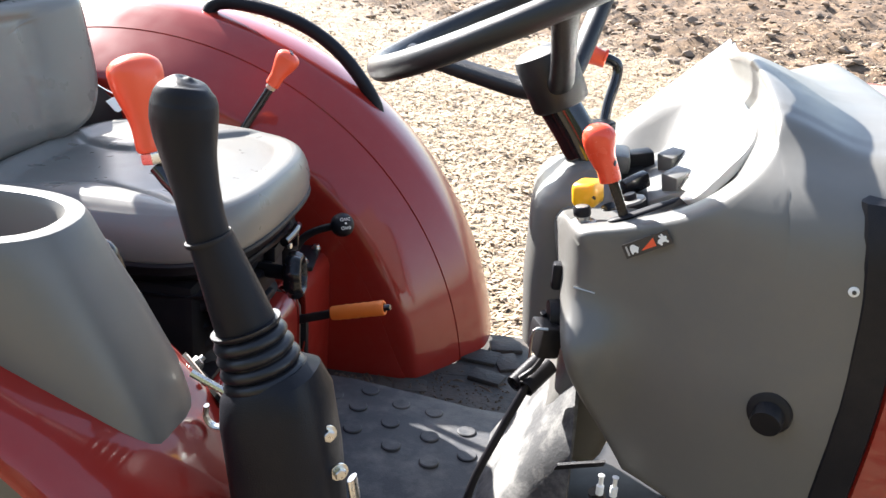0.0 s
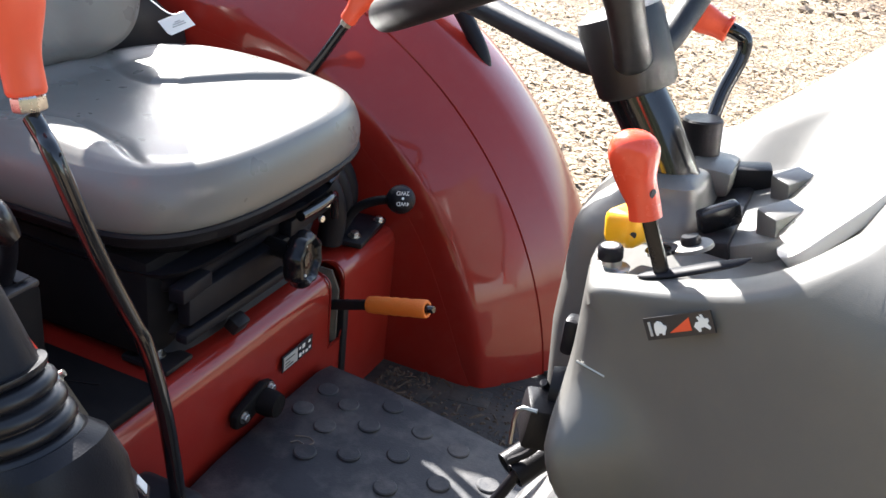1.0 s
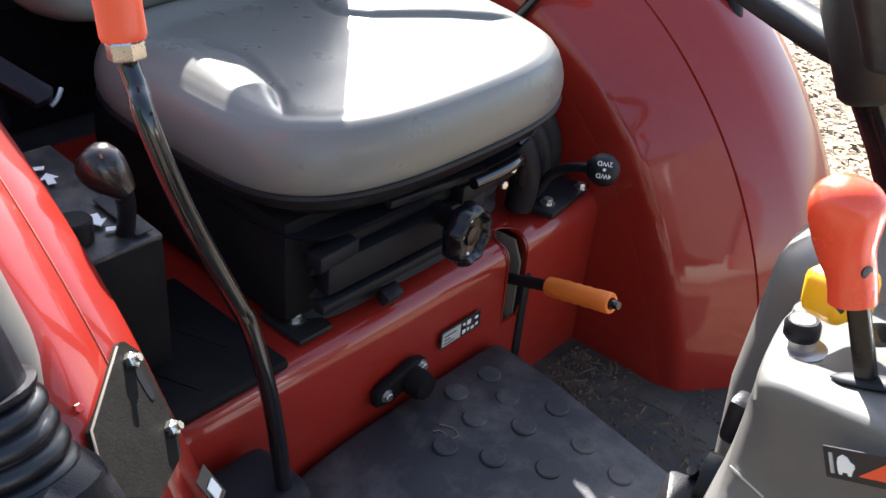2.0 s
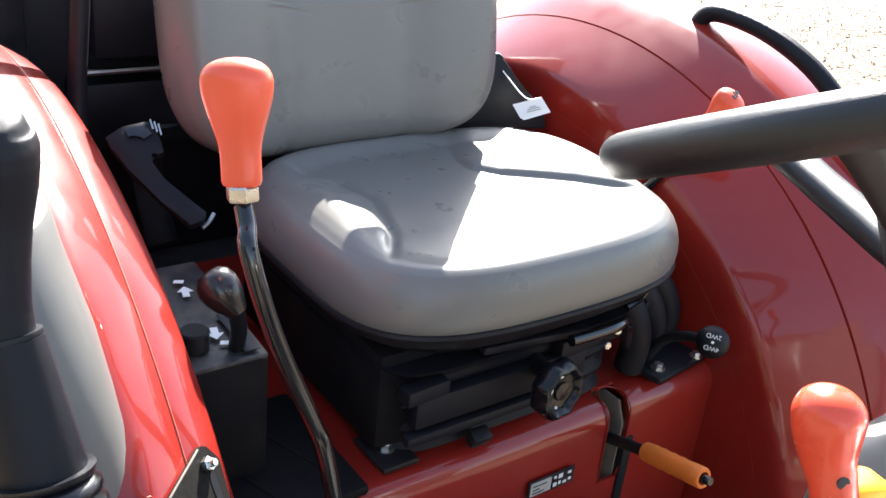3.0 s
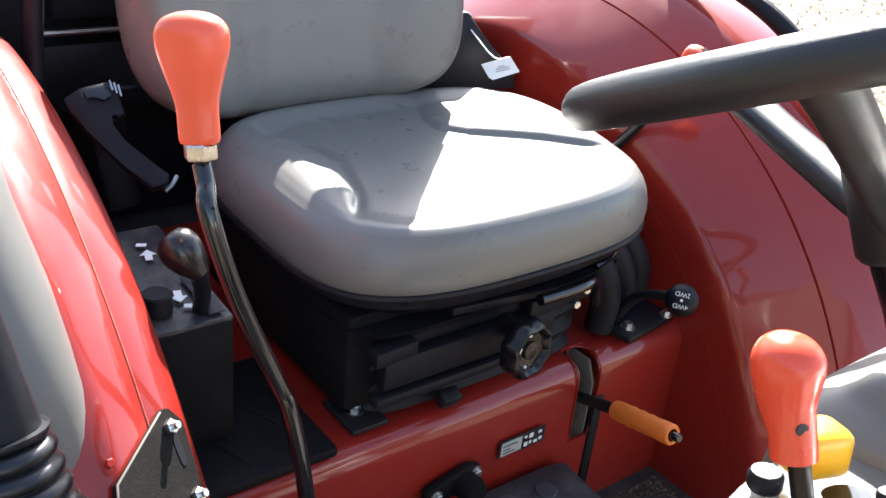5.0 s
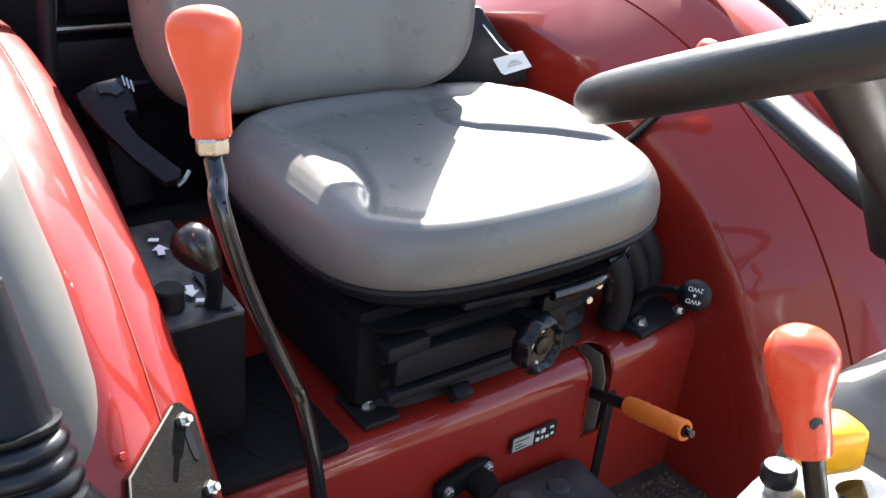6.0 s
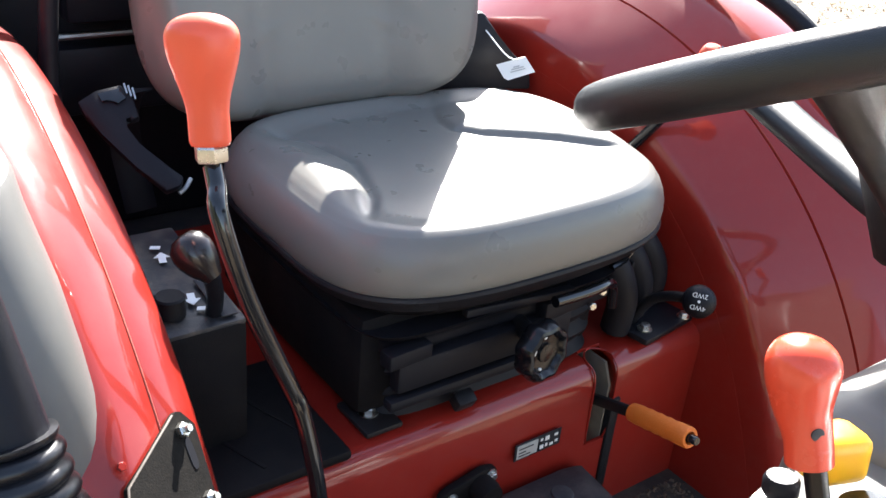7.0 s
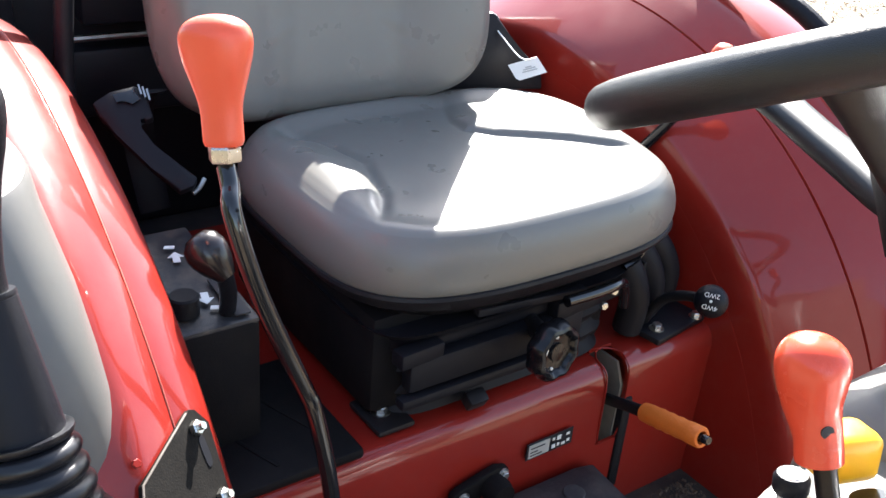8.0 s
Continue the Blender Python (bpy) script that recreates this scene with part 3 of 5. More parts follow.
def cushion_z(x, y):
    """Top of the cushion."""
    dy = abs(y - 0.135)
    if y > 0.135:
        c = float(np.interp(x, [-0.42, -0.387, -0.30, -0.261, -0.226, -0.162, -0.09, -0.03], [0.10, 0.085, 0.045, 0.038, 0.058, 0.139, 0.212, 0.25]))
    else:
        c = float(np.interp(x, [-0.42, -0.327, -0.285, -0.213, -0.112, -0.033], [0.22, 0.186, 0.154, 0.148, 0.183, 0.235]))
    z = 0.952 + 0.010 * smoothstep(-0.35, -0.15, x) - 0.008 * smoothstep(-0.10, 0.02, x)
    far = 0.6 if y > 0.135 else 1.0
    z += far * (0.006 * smoothstep(c - 0.004, c + 0.026, dy) + 0.018 * far ** 3 * smoothstep(c, c + 0.10, dy)) * (1 - smoothstep(-0.09, -0.01, x))
    groove, width = (0.0014, 0.010) if y > 0.135 else (0.0048, 0.009)
    z -= (groove * math.exp(-((dy - c) / width) ** 2)) * (1 - smoothstep(-0.05, 0.0, x))
    if y > 0.135:
        z += 0.0055 * smoothstep(c - 0.004, c + 0.009, dy) * (1 - smoothstep(-0.06, 0.02, x)) * smoothstep(-0.36, -0.27, x)     # sharp fold of the far bolster
    return z


def build_seat():
    base = part("seat_base", rbox((-0.225, 0.085, 0.785), (0.37, 0.37, 0.135), 0.015), BLACK_MATT, tractor, "black plastic seat suspension base")
    # cushion
    N = 360
    cx0, cy0, a, b = -0.175, 0.120, 0.205, 0.257
    plan = [(u * 1.22 if u < 0 else u, v * (1 + (0.14 if v > 0 else 0.0) * smoothstep(0.16, -0.12, u))) for u, v in even(superellipse(a, b, 3.9, 2400), N)]     # wider behind on the far side
    rings = []
    edge = [(0.76, 0.0), (0.80, -0.0006), (0.83, -0.0016), (0.86, -0.003), (0.895, -0.007), (0.93, -0.014), (0.96, -0.025), (0.982, -0.038), (0.996, -0.052), (1.0, -0.064)]
    levels = [(0.02 + 0.74 * k / 84, 0) for k in range(84)]
    levels += [(q, float(np.interp(q, [e[0] for e in edge], [e[1] for e in edge]))) for q in np.arange(0.76, 0.93, 0.011)] + edge[5:] + [(0.996, -0.076), (0.985, -0.085), (0.96, -0.088)]
    for s, dz in levels:
        ring = []
        for u, v in plan:
            x, y = cx0 + u * s, cy0 + v * s
            x -= 0.016 * max(0.0, u / a) * (v / b) ** 2 * s        # bowed front edge
            top = cushion_z(x, y)
            top += (0.970 - top) * smoothstep(0.72, 0.93, s)
            ring.append(Vector((x, y, top + 0.93 * dz)))
        rings.append(ring)
    part("cushion", skin(rings), VINYL, base, "grey vinyl seat cushion, partly sunlit", angle=60)
    # dark piping and pan under the cushion
    rim = [Vector((cx0 + u * 0.985 - 0.016 * max(0.0, u / a) * (v / b) ** 2, cy0 + v * 0.985, 0.890)) for u, v in plan]
    part("piping", tube(rim + [rim[0]], 0.005, 8, 0), BLACK, base)
    pan = [[Vector((cx0 + u * s - 0.016 * max(0.0, u / a) * (v / b) ** 2 * s, cy0 + v * s, z)) for u, v in plan] for s, z in ((0.97, 0.892), (0.95, 0.872), (0.82, 0.848), (0.3, 0.838))]
    part("seat_pan", skin(pan), BLACK, base, "black seat pan")
    # backrest
    plan = [q if q[1] > 0 else p for p, q in zip(superellipse(0.252, 0.182, 3.6, 96), superellipse(0.252, 0.066, 14, 96))]
    rings = []
    for s, d in ((0.02, 0.0), (0.12, 0.0), (0.22, 0.0), (0.3, 0.0), (0.38, 0.0), (0.46, 0.0), (0.54, 0.0), (0.62, 0.0), (0.70, 0.001), (0.78, 0.003), (0.86, 0.006), (0.92, 0.013), (0.965, 0.024), (0.99, 0.040), (1.0, 0.058), (0.985, 0.078), (0.94, 0.092), (0.7, 0.10), (0.1, 0.10)):
        ring = []
        for u, v in plan:
            y, z = u * s, v * s
            front = -0.372 - 0.20 * (z + 0.195) * (1 - 0.25 * (z + 0.195)) - 0.012 * smoothstep(-0.137, -0.195, z)
            bol = 0.014 * smoothstep(0.09, 0.15, abs(y)) - 0.005 * math.exp(-((abs(y) - 0.093) / 0.010) ** 2) - 0.012 * math.exp(-(y / 0.10) ** 2)
            wrap = 0.05 * smoothstep(0.12, 0.26, abs(y))
            ring.append(Vector((front + (bol + wrap * 0.5) * (1 if d < 0.02 else 0.5) - d, 0.060 + y, 1.124 + z)))
        rings.append(ring)
    part("backrest", skin(rings), VINYL, base, "grey vinyl backrest with two vertical creases", angle=60)
    part("backrest_shell", rbox((-0.515, 0.06, 1.06), (0.03, 0.40, 0.20), 0.012, (0, -9, 0)), BLACK, base, "black backrest shell")
    # unseen upper pad of the backrest; outline and slot cut to shape the seat's shade
    part("shade_pad", plate([(-0.192, 1.205), (0.100, 1.205), (0.104, 1.209), (0.094, 1.232), (0.104, 1.262), (0.130, 1.292), (0.175, 1.300), (0.222, 1.300), (0.240, 1.282), (0.222, 1.252), (0.206, 1.241), (0.190, 1.233), (0.172, 1.228),
                             (0.154, 1.222), (0.118, 1.211), (0.122, 1.205), (0.338, 1.185), (0.340, 1.47), (0.323, 1.485), (0.25, 1.425), (0.19, 1.368), (0.13, 1.342), (0.07, 1.332), (-0.03, 1.322), (-0.09, 1.300), (-0.155, 1.262), (-0.192, 1.225)],
                            (-0.247, 0, 0), (0, 1, 0), (-0.17, 0, 0.985), 0.016, 0.0), VINYL, base, "unseen grey upper backrest pad, cut to shape the seat's shade")
    # corrugated suspension boot and slide rails
    rings = []
    for k in range(25):
        z = 0.712 + 0.125 * k / 24
        w = 0.5 + 0.5 * math.cos(2 * math.pi * k / 6)
        grow = 0.008 * w + 0.020 * smoothstep(0.79, 0.84, z)
        rings.append([Vector((-0.205 + u, 0.098 + v, z)) for u, v in superellipse(0.172 + grow, 0.176 + grow, 7, 56)])
    part("bellows", skin(rings), BELLOWS, base, "black pleated suspension bellows")
    part("slide_rail", rbox((-0.014, -0.055, 0.812), (0.022, 0.06, 0.020), 0.003, (0, 0, 4)), BELLOWS, base)
    part("slide_rail", rbox((-0.006, 0.10, 0.842), (0.012, 0.17, 0.010), 0.002, (-5, 0, 0)), BELLOWS, base)
    part("front_bar", rbox((-0.014, 0.06, 0.785), (0.02, 0.26, 0.040), 0.004), BELLOWS, base)
    part("front_bar", rbox((-0.010, 0.03, 0.752), (0.018, 0.22, 0.014), 0.004), BELLOWS, base)
    # foot with its bolt
    foot = part("seat_foot", rbox((-0.05, -0.075, 0.711), (0.07, 0.05, 0.008), 0.003), BLACK, base)
    bolt(foot, (-0.050, -0.077, 0.7165), (0, 0, 1), 0.0085, STEEL)
    part("catch", rbox((-0.008, 0.03, 0.722), (0.02, 0.028, 0.02), 0.004, (0, 30, 0)), BLACK, base)
    # round lobed adjusting knob
    axis, at = Vector((0.97, 0.12, 0.08)).normalized(), Vector((0.035, 0.088, 0.806))
    side = axis.cross(Vector((0, 0, 1))).normalized()
    upv = side.cross(axis)
    rings = []
    for r, h in ((0.0, 0), (0.030, 0), (0.037, 0.005), (0.039, 0.012), (0.038, 0.020), (0.034, 0.027), (0.030, 0.0285), (0.027, 0.027), (0.024, 0.021), (0.012, 0.020), (0.011, 0.023), (0.0, 0.024)):
        rings.append([at + axis * h + max(1e-5, r * (1 - 0.10 * (0.5 + 0.5 * math.cos(8 * t)) * (r > 0.02))) * (math.cos(t) * side + math.sin(t) * upv) for t in (2 * math.pi * k / 48 for k in range(48))])
    knob = part("adjusting_knob", skin(rings), BELLOWS_GLOSS, base, "black lobed weight-adjusting knob")
    # bright highlights in the knob's recess, modelled as white tapered arcs
    for mid, span in ((0.35, 0.30), (1.45, 0.14), (-1.15, 0.12)):
        arc = [at + axis * 0.0215 + 0.0205 * (math.cos(mid + span * f) * side + math.sin(mid + span * f) * upv) for f in (-1, -0.5, 0, 0.5, 1)]
        part("knob_glint", tube(arc, [0.0006, 0.0018, 0.0022, 0.0018, 0.0006], 8, 3), WHITE, knob, "white arc, a highlight painted on the knob")
    part("knob_shaft", tube([(-0.05, 0.125, 0.796), (0.04, 0.095, 0.806)], 0.012, 12, 0), BLACK, base)
    # bent slide lever
    lev = part("slide_lever", tube([(0.016, 0.135, 0.842), (0.016, 0.18, 0.841), (0.014, 0.212, 0.841), (0.008, 0.235, 0.838), (0.0, 0.252, 0.824), (-0.004, 0.262, 0.79)], [0.0075, 0.0075, 0.0075, 0.0065, 0.006, 0.006], 10, 4), BLACK_GLOSS, base, "bent black slide lever")
    part("lever_bracket", rbox((-0.016, 0.20, 0.814), (0.02, 0.12, 0.026), 0.003, (0, 0, 5)), BELLOWS, base)
    part("side_plate", plate([(0, 0), (0.022, 0), (0.018, 0.11), (0.004, 0.11)], (-0.060, 0.345, 0.706), (0.94, -0.34, 0), (0, 0, 1), 0.004, 0.001), BLACK, base)
    bolt(base, (-0.004, 0.236, 0.820), (1, -0.2, 0.1), 0.0055, ZINC, washer=False)
    bolt(base, (-0.004, 0.222, 0.802), (1, -0.2, 0.1), 0.0055, ZINC, washer=False)
    part("latch_hook", tube([(-0.03, 0.258, 0.872), (-0.02, 0.296, 0.852), (-0.018, 0.264, 0.839)], 0.005, 8, 2), BLACK_GLOSS, base)
    # ribbed bellows beside the base
    for k in range(3):
        part("bellows_rib", tube([(-0.045 - 0.018 * k, 0.325 + 0.05 * k, 0.715), (-0.040 - 0.018 * k, 0.322 + 0.05 * k, 0.77), (-0.052 - 0.018 * k, 0.30 + 0.045 * k, 0.825), (-0.085 - 0.018 * k, 0.25 + 0.04 * k, 0.868)], 0.021, 12, 5), BELLOWS, base)


def build_belts():
    # far buckle bracket with a paper tag
    at, along, upright = Vector((-0.450, 0.346, 0.935)), Vector((0.35, 0.937, 0)), Vector((-0.10, 0.04, 0.994))
    bracket = part("belt_bracket", plate([(-0.12, 0.0), (0.100, 0.0), (0.096, 0.030), (0.034, 0.084), (0.016, 0.116), (0.009, 0.121), (-0.050, 0.121), (-0.070, 0.104), (-0.12, 0.02)], at, along, upright, 0.02, 0.004), BLACK, tractor, "black belt retractor bracket")
    part("bracket_hole", plate(superellipse(0.005, 0.005, 2, 16), at + along * -0.006 + upright * 0.100 + along.cross(upright) * 0.0195, along, upright, 0.0012), DARK, bracket)
    corner, wide, tall = Vector((-0.384, 0.343, 0.991)), Vector((0.372, 0.888, 0.268)), Vector((-0.487, -0.375, 0.789))
    tag = part("paper_tag", plate([(0, 0), (0.048, 0.001), (0.049, -0.027), (0.004, -0.029), (0, -0.024)], corner, wide, tall, 0.0008), PAPER, bracket, "white paper tag on a string")
    for u, v, w in ((0.022, -0.012, 0.010), (0.017, -0.015, 0.020), (0.014, -0.0185, 0.024)):
        part("tag_line", plate([(u, v), (u + w, v), (u + w, v + 0.002), (u, v + 0.002)], corner, wide, tall, 0.0016), DECAL_GREY, tag)
    part("tag_string", tube([at + along * 0.018 + upright * 0.096 + Vector((0.02, -0.01, 0)), corner + wide * 0.024 + tall * 0.006, corner + wide * 0.047], 0.0016, 6, 4, 0.6), PAPER, bracket)
    # near belt with its buckle hanging behind the lever console
    e1, e2 = Vector((0.385, 0.923, 0)), Vector((-0.698, 0.291, 0.655))
    o = Vector((-0.386, -0.228, 0.955))
    belt = part("belt_buckle", plate([(-0.059, 0.044), (-0.039, 0.060), (-0.008, 0.069), (0.006, 0.050), (0.013, 0.024), (0.004, 0.020), (-0.006, 0.027), (-0.004, 0.008), (0.013, -0.013), (0.064, -0.058), (0.060, -0.070), (0.043, -0.077), (0.010, -0.045), (-0.030, 0.0), (-0.050, 0.025)],
                                     o, e1, e2, 0.014, 0.003), BLACK, tractor, "black seat belt buckle on its stalk")
    o2 = o + e1.cross(e2) * 0.0145
    part("release_latch", plate([(-0.036, 0.054), (-0.010, 0.062), (-0.002, 0.048), (-0.012, 0.040), (-0.022, 0.046), (-0.030, 0.042)], o2, e1, e2, 0.003, 0.001), BLACK_GLOSS, belt)
    for k in range(3):
        part("latch_rib", plate([(-0.006 + 0.005 * k, 0.068 - 0.003 * k), (-0.004 + 0.005 * k, 0.069 - 0.003 * k), (0.000 + 0.005 * k, 0.055 - 0.004 * k), (-0.002 + 0.005 * k, 0.054 - 0.004 * k)], o2, e1, e2, 0.003), STEEL, belt)
    part("stalk_ring", tube([o + e1 * 0.058 - e2 * 0.074, o + e1 * 0.066 - e2 * 0.066, o + e1 * 0.072 - e2 * 0.054], 0.003, 8, 3), STEEL, belt)
    part("belt_webbing", tube([(-0.43, -0.20, 1.00), (-0.48, -0.20, 0.97), (-0.52, -0.19, 0.90), (-0.50, -0.18, 0.80)], 0.022, 10, 5, 0.12), BLACK, belt)
    # roll bar posts and the crosspiece behind the seat
    bar = part("roll_bar", rbox((-0.66, 0.08, 0.95), (0.06, 0.66, 0.10), 0.008), BLACK, tractor, "black steel roll bar behind the seat")
    for y, top in ((-0.345, 1.62), (0.43, 1.25)):
        part("post", rbox((-0.66, y, (0.68 + top) / 2), (0.06, 0.075, top - 0.68), 0.006), BLACK, bar)
    part("rear_panel", rbox((-0.70, 0.02, 0.965), (0.02, 0.78, 0.55), 0.006), BLACK, bar, "black rear panel")
    for k in range(3):
        part("post_print", rbox((-0.628, -0.372 + 0.011 * k, 1.092), (0.001, 0.009, 0.006), 0.0), WHITE, bar)
    part("tool_box", rbox((-0.64, -0.13, 1.10), (0.08, 0.20, 0.12), 0.01), BLACK, bar, "black tool box")
    part("hose", tube([(-0.52, -0.25, 1.45), (-0.51, -0.265, 1.2), (-0.50, -0.285, 1.0), (-0.47, -0.28, 0.9), (-0.43, -0.27, 0.8), (-0.42, -0.26, 0.70)], 0.012, 10, 5), BLACK, bar)
    part("latch_pin", tube([(-0.62, -0.22, 1.09), (-0.62, -0.13, 1.09)], 0.004, 8, 0), DARK, bar)
    part("latch_pin", tube([(-0.62, -0.24, 1.02), (-0.62, -0.13, 1.02)], 0.005, 8, 0), STEEL, bar)


def knob_mesh(base, axis, length, neck, head, flat=0.75, face=(1, 0, 0)):
    """Pear-shaped lever knob."""
    base, axis = Vector(base), Vector(axis).normalized()
    side = (Vector(face) - axis * Vector(face).dot(axis)).normalized()
    other = axis.cross(side)
    rings = []
    for f in [0, 0.0001, 0.012, 0.03] + [0.06 + 0.04 * j for j in range(19)] + [0.81, 0.84, 0.87, 0.90, 0.925, 0.945, 0.96, 0.975, 0.986, 0.994, 1.0]:
        hr = neck * 0.92 + (head - neck) * smoothstep(0.22, 0.80, f) + neck * 0.08 * smoothstep(0.0, 0.03, f)
        if f == 0:
            hr = 0.0
        if f > 0.80:
            hr *= max(0.0, 1 - ((f - 0.80) / 0.20) ** 2.6) ** 0.5
        ring = []
        for k in range(32):
            t = 2 * math.pi * k / 32
            c, s = math.cos(t), math.sin(t)
            c, s = math.copysign(abs(c) ** 0.85, c), math.copysign(abs(s) ** 0.85, s)
            ring.append(base + axis * (length * f) + max(hr, 1e-5) * (c * side + flat * s * other))
        rings.append(ring)
    return skin(rings)


def build_levers():
    # tall gear lever with the orange knob
    lever = part("gear_lever", tube([(-0.004, -0.276, 1.081), (0.010, -0.279, 1.068), (0.029, -0.285, 1.050), (0.045, -0.268, 0.975), (0.057, -0.232, 0.877), (0.064, -0.224, 0.85), (0.074, -0.21, 0.76), (0.084, -0.20, 0.62), (0.09, -0.19, 0.46)],
                                     0.0085, 12, 5), BLACK_GLOSS, tractor, "tall bent black gear lever")
    part("lever_boot", rbox((0.060, -0.238, 0.545), (0.094, 0.125, 0.22), 0.018, (0, 0, 0), 3), BELLOWS, lever, "black rubber lever boot")
    axis = Vector((-0.022, 0.003, 0.110)).normalized()
    part("lever_nut", lathe([(0, 0), (0.0135, 0), (0.0145, 0.002), (0.0145, 0.012), (0.013, 0.014), (0, 0.014)], (-0.005, -0.276, 1.086), axis, 6), ZINC, lever, "zinc lock nut", angle=25)
    part("lever_knob", knob_mesh(Vector((-0.005, -0.276, 1.086)) + axis * 0.014, axis, 0.107, 0.0172, 0.0302, 0.76, (0.66, 0.75, 0)), ORANGE, lever, "orange plastic knob")
    # parking brake handle through the deck's slot
    brake = part("brake_lever", rbox((0.030, 0.266, 0.657), (0.09, 0.009, 0.016), 0.003, (0, -18, 0)), BLACK, tractor, "hand brake lever with orange grip")
    axis = (Vector((0.165, 0.259, 0.697)) - Vector((0.05, 0.266, 0.665))).normalized()
    start = Vector((0.070, 0.265, 0.670))
    rings = []
    part("grip", lathe([(0, -0.010), (0.0125, -0.010), (0.0135, 0.002), (0.0132, 0.012), (0.014, 0.020), (0.0130, 0.028), (0.014, 0.036), (0.0130, 0.044), (0.014, 0.052), (0.013, 0.060), (0.0138, 0.070), (0.0138, 0.088), (0.0125, 0.090), (0.0085, 0.090), (0.0085, 0.082), (0, 0.082)],
                       start, axis, 20), GRIP, brake, "orange foam grip")
    part("release_button", lathe([(0, 0.08), (0.006, 0.08), (0.006, 0.099), (0.005, 0.101), (0, 0.101)], start, axis, 12), BLACK_GLOSS, brake)
    part("brake_arm", rbox((-0.012, 0.30, 0.56), (0.035, 0.018, 0.16), 0.004), BLACK, brake)
    # drive selector with its round knob on a black bracket
    sel = part("drive_lever", rbox((-0.045, 0.395, 0.714), (0.075, 0.115, 0.010), 0.003, (0, 0, 8)), BLACK, tractor, "four-wheel-drive lever with round black knob")
    bolt(sel, (-0.024, 0.363, 0.7205), (0, 0, 1), 0.0075, ZINC)
    bolt(sel, (-0.021, 0.440, 0.7205), (0, 0, 1), 0.0065, ZINC)
    part("selector_stalk", tube([(-0.05, 0.36, 0.715), (-0.03, 0.37, 0.760), (0.0, 0.374, 0.782), (0.040, 0.372, 0.797)], 0.0075, 10, 5), BLACK, sel)
    axis = (Vector((0.62, -0.90, 0.55))).normalized()
    centre = Vector((0.048, 0.369, 0.800))
    prof = [(0.0, -0.022)] + [(0.0225 * math.cos(t), 0.0205 * math.sin(t)) for t in (math.radians(d) for d in range(-70, 91, 16))]
    part("selector_knob", lathe(prof, centre, axis, 28), BLACK_SOFT, sel, "round black knob with white print")
    up = (Vector((0, 0, 1)) - axis * axis.z).normalized()
    side = up.cross(axis)
    for word, off in (("4WD", -0.0080), ("2WD", 0.0080)):
        cu = bpy.data.curves.new("print", "FONT")
        cu.body, cu.size, cu.align_x, cu.align_y, cu.extrude = word, 0.0088, "CENTER", "CENTER", 0.0003
        cu.materials.append(WHITE)
        tx = new("knob_print", cu)
        place = centre + axis * 0.0198 + up * off
        tx.matrix_world = Matrix((( -side.x, -up.x, axis.x, place.x), (-side.y, -up.y, axis.y, place.y), (-side.z, -up.z, axis.z, place.z), (0, 0, 0, 1)))
        mw = tx.matrix_world.copy()
        tx.parent = sel
        tx.matrix_parent_inverse = sel.matrix_world.inverted()
        tx.matrix_world = mw
    part("knob_arrow", lathe([(0, 0), (0.002, 0), (0.002, 0.0012), (0, 0.0012)], centre + axis * 0.0202, axis, 8), WHITE, sel)
    # small lever with an orange knob beside the far fender
    small = part("lift_lever", tube([(-0.215, 0.44, 0.87), (-0.165, 0.468, 0.955), (-0.128, 0.478, 1.017)], 0.008, 10, 5), BLACK_GLOSS, tractor, "black lever with small orange knob")
    axis = Vector((0.05, 0.004, 0.085)).normalized()
    part("lever_nut", lathe([(0, -0.008), (0.010, -0.008), (0.010, 0.0), (0, 0.0)], (-0.124, 0.478, 1.024), axis, 6), ZINC, small)
    lift = part("lever_knob", knob_mesh((-0.124, 0.478, 1.024), axis, 0.074, 0.0135, 0.0225, 0.8), ORANGE, small, "orange plastic knob")
    tip = Vector((-0.124, 0.478, 1.024)) + axis * 0.0735
    side = Vector((0, 1, 0))
    ahead = side.cross(axis)
    for u, v, w in ((-0.006, 0.004, 0.004), (0.0, 0.0, 0.006), (0.006, -0.003, 0.004)):
        part("symbol_mark", plate([(u - 0.0018, v - w), (u + 0.0018, v - w), (u + 0.0018, v + w * 0.6), (u - 0.0018, v + w * 0.6)], tip, side, ahead, -0.001), DECAL, lift)


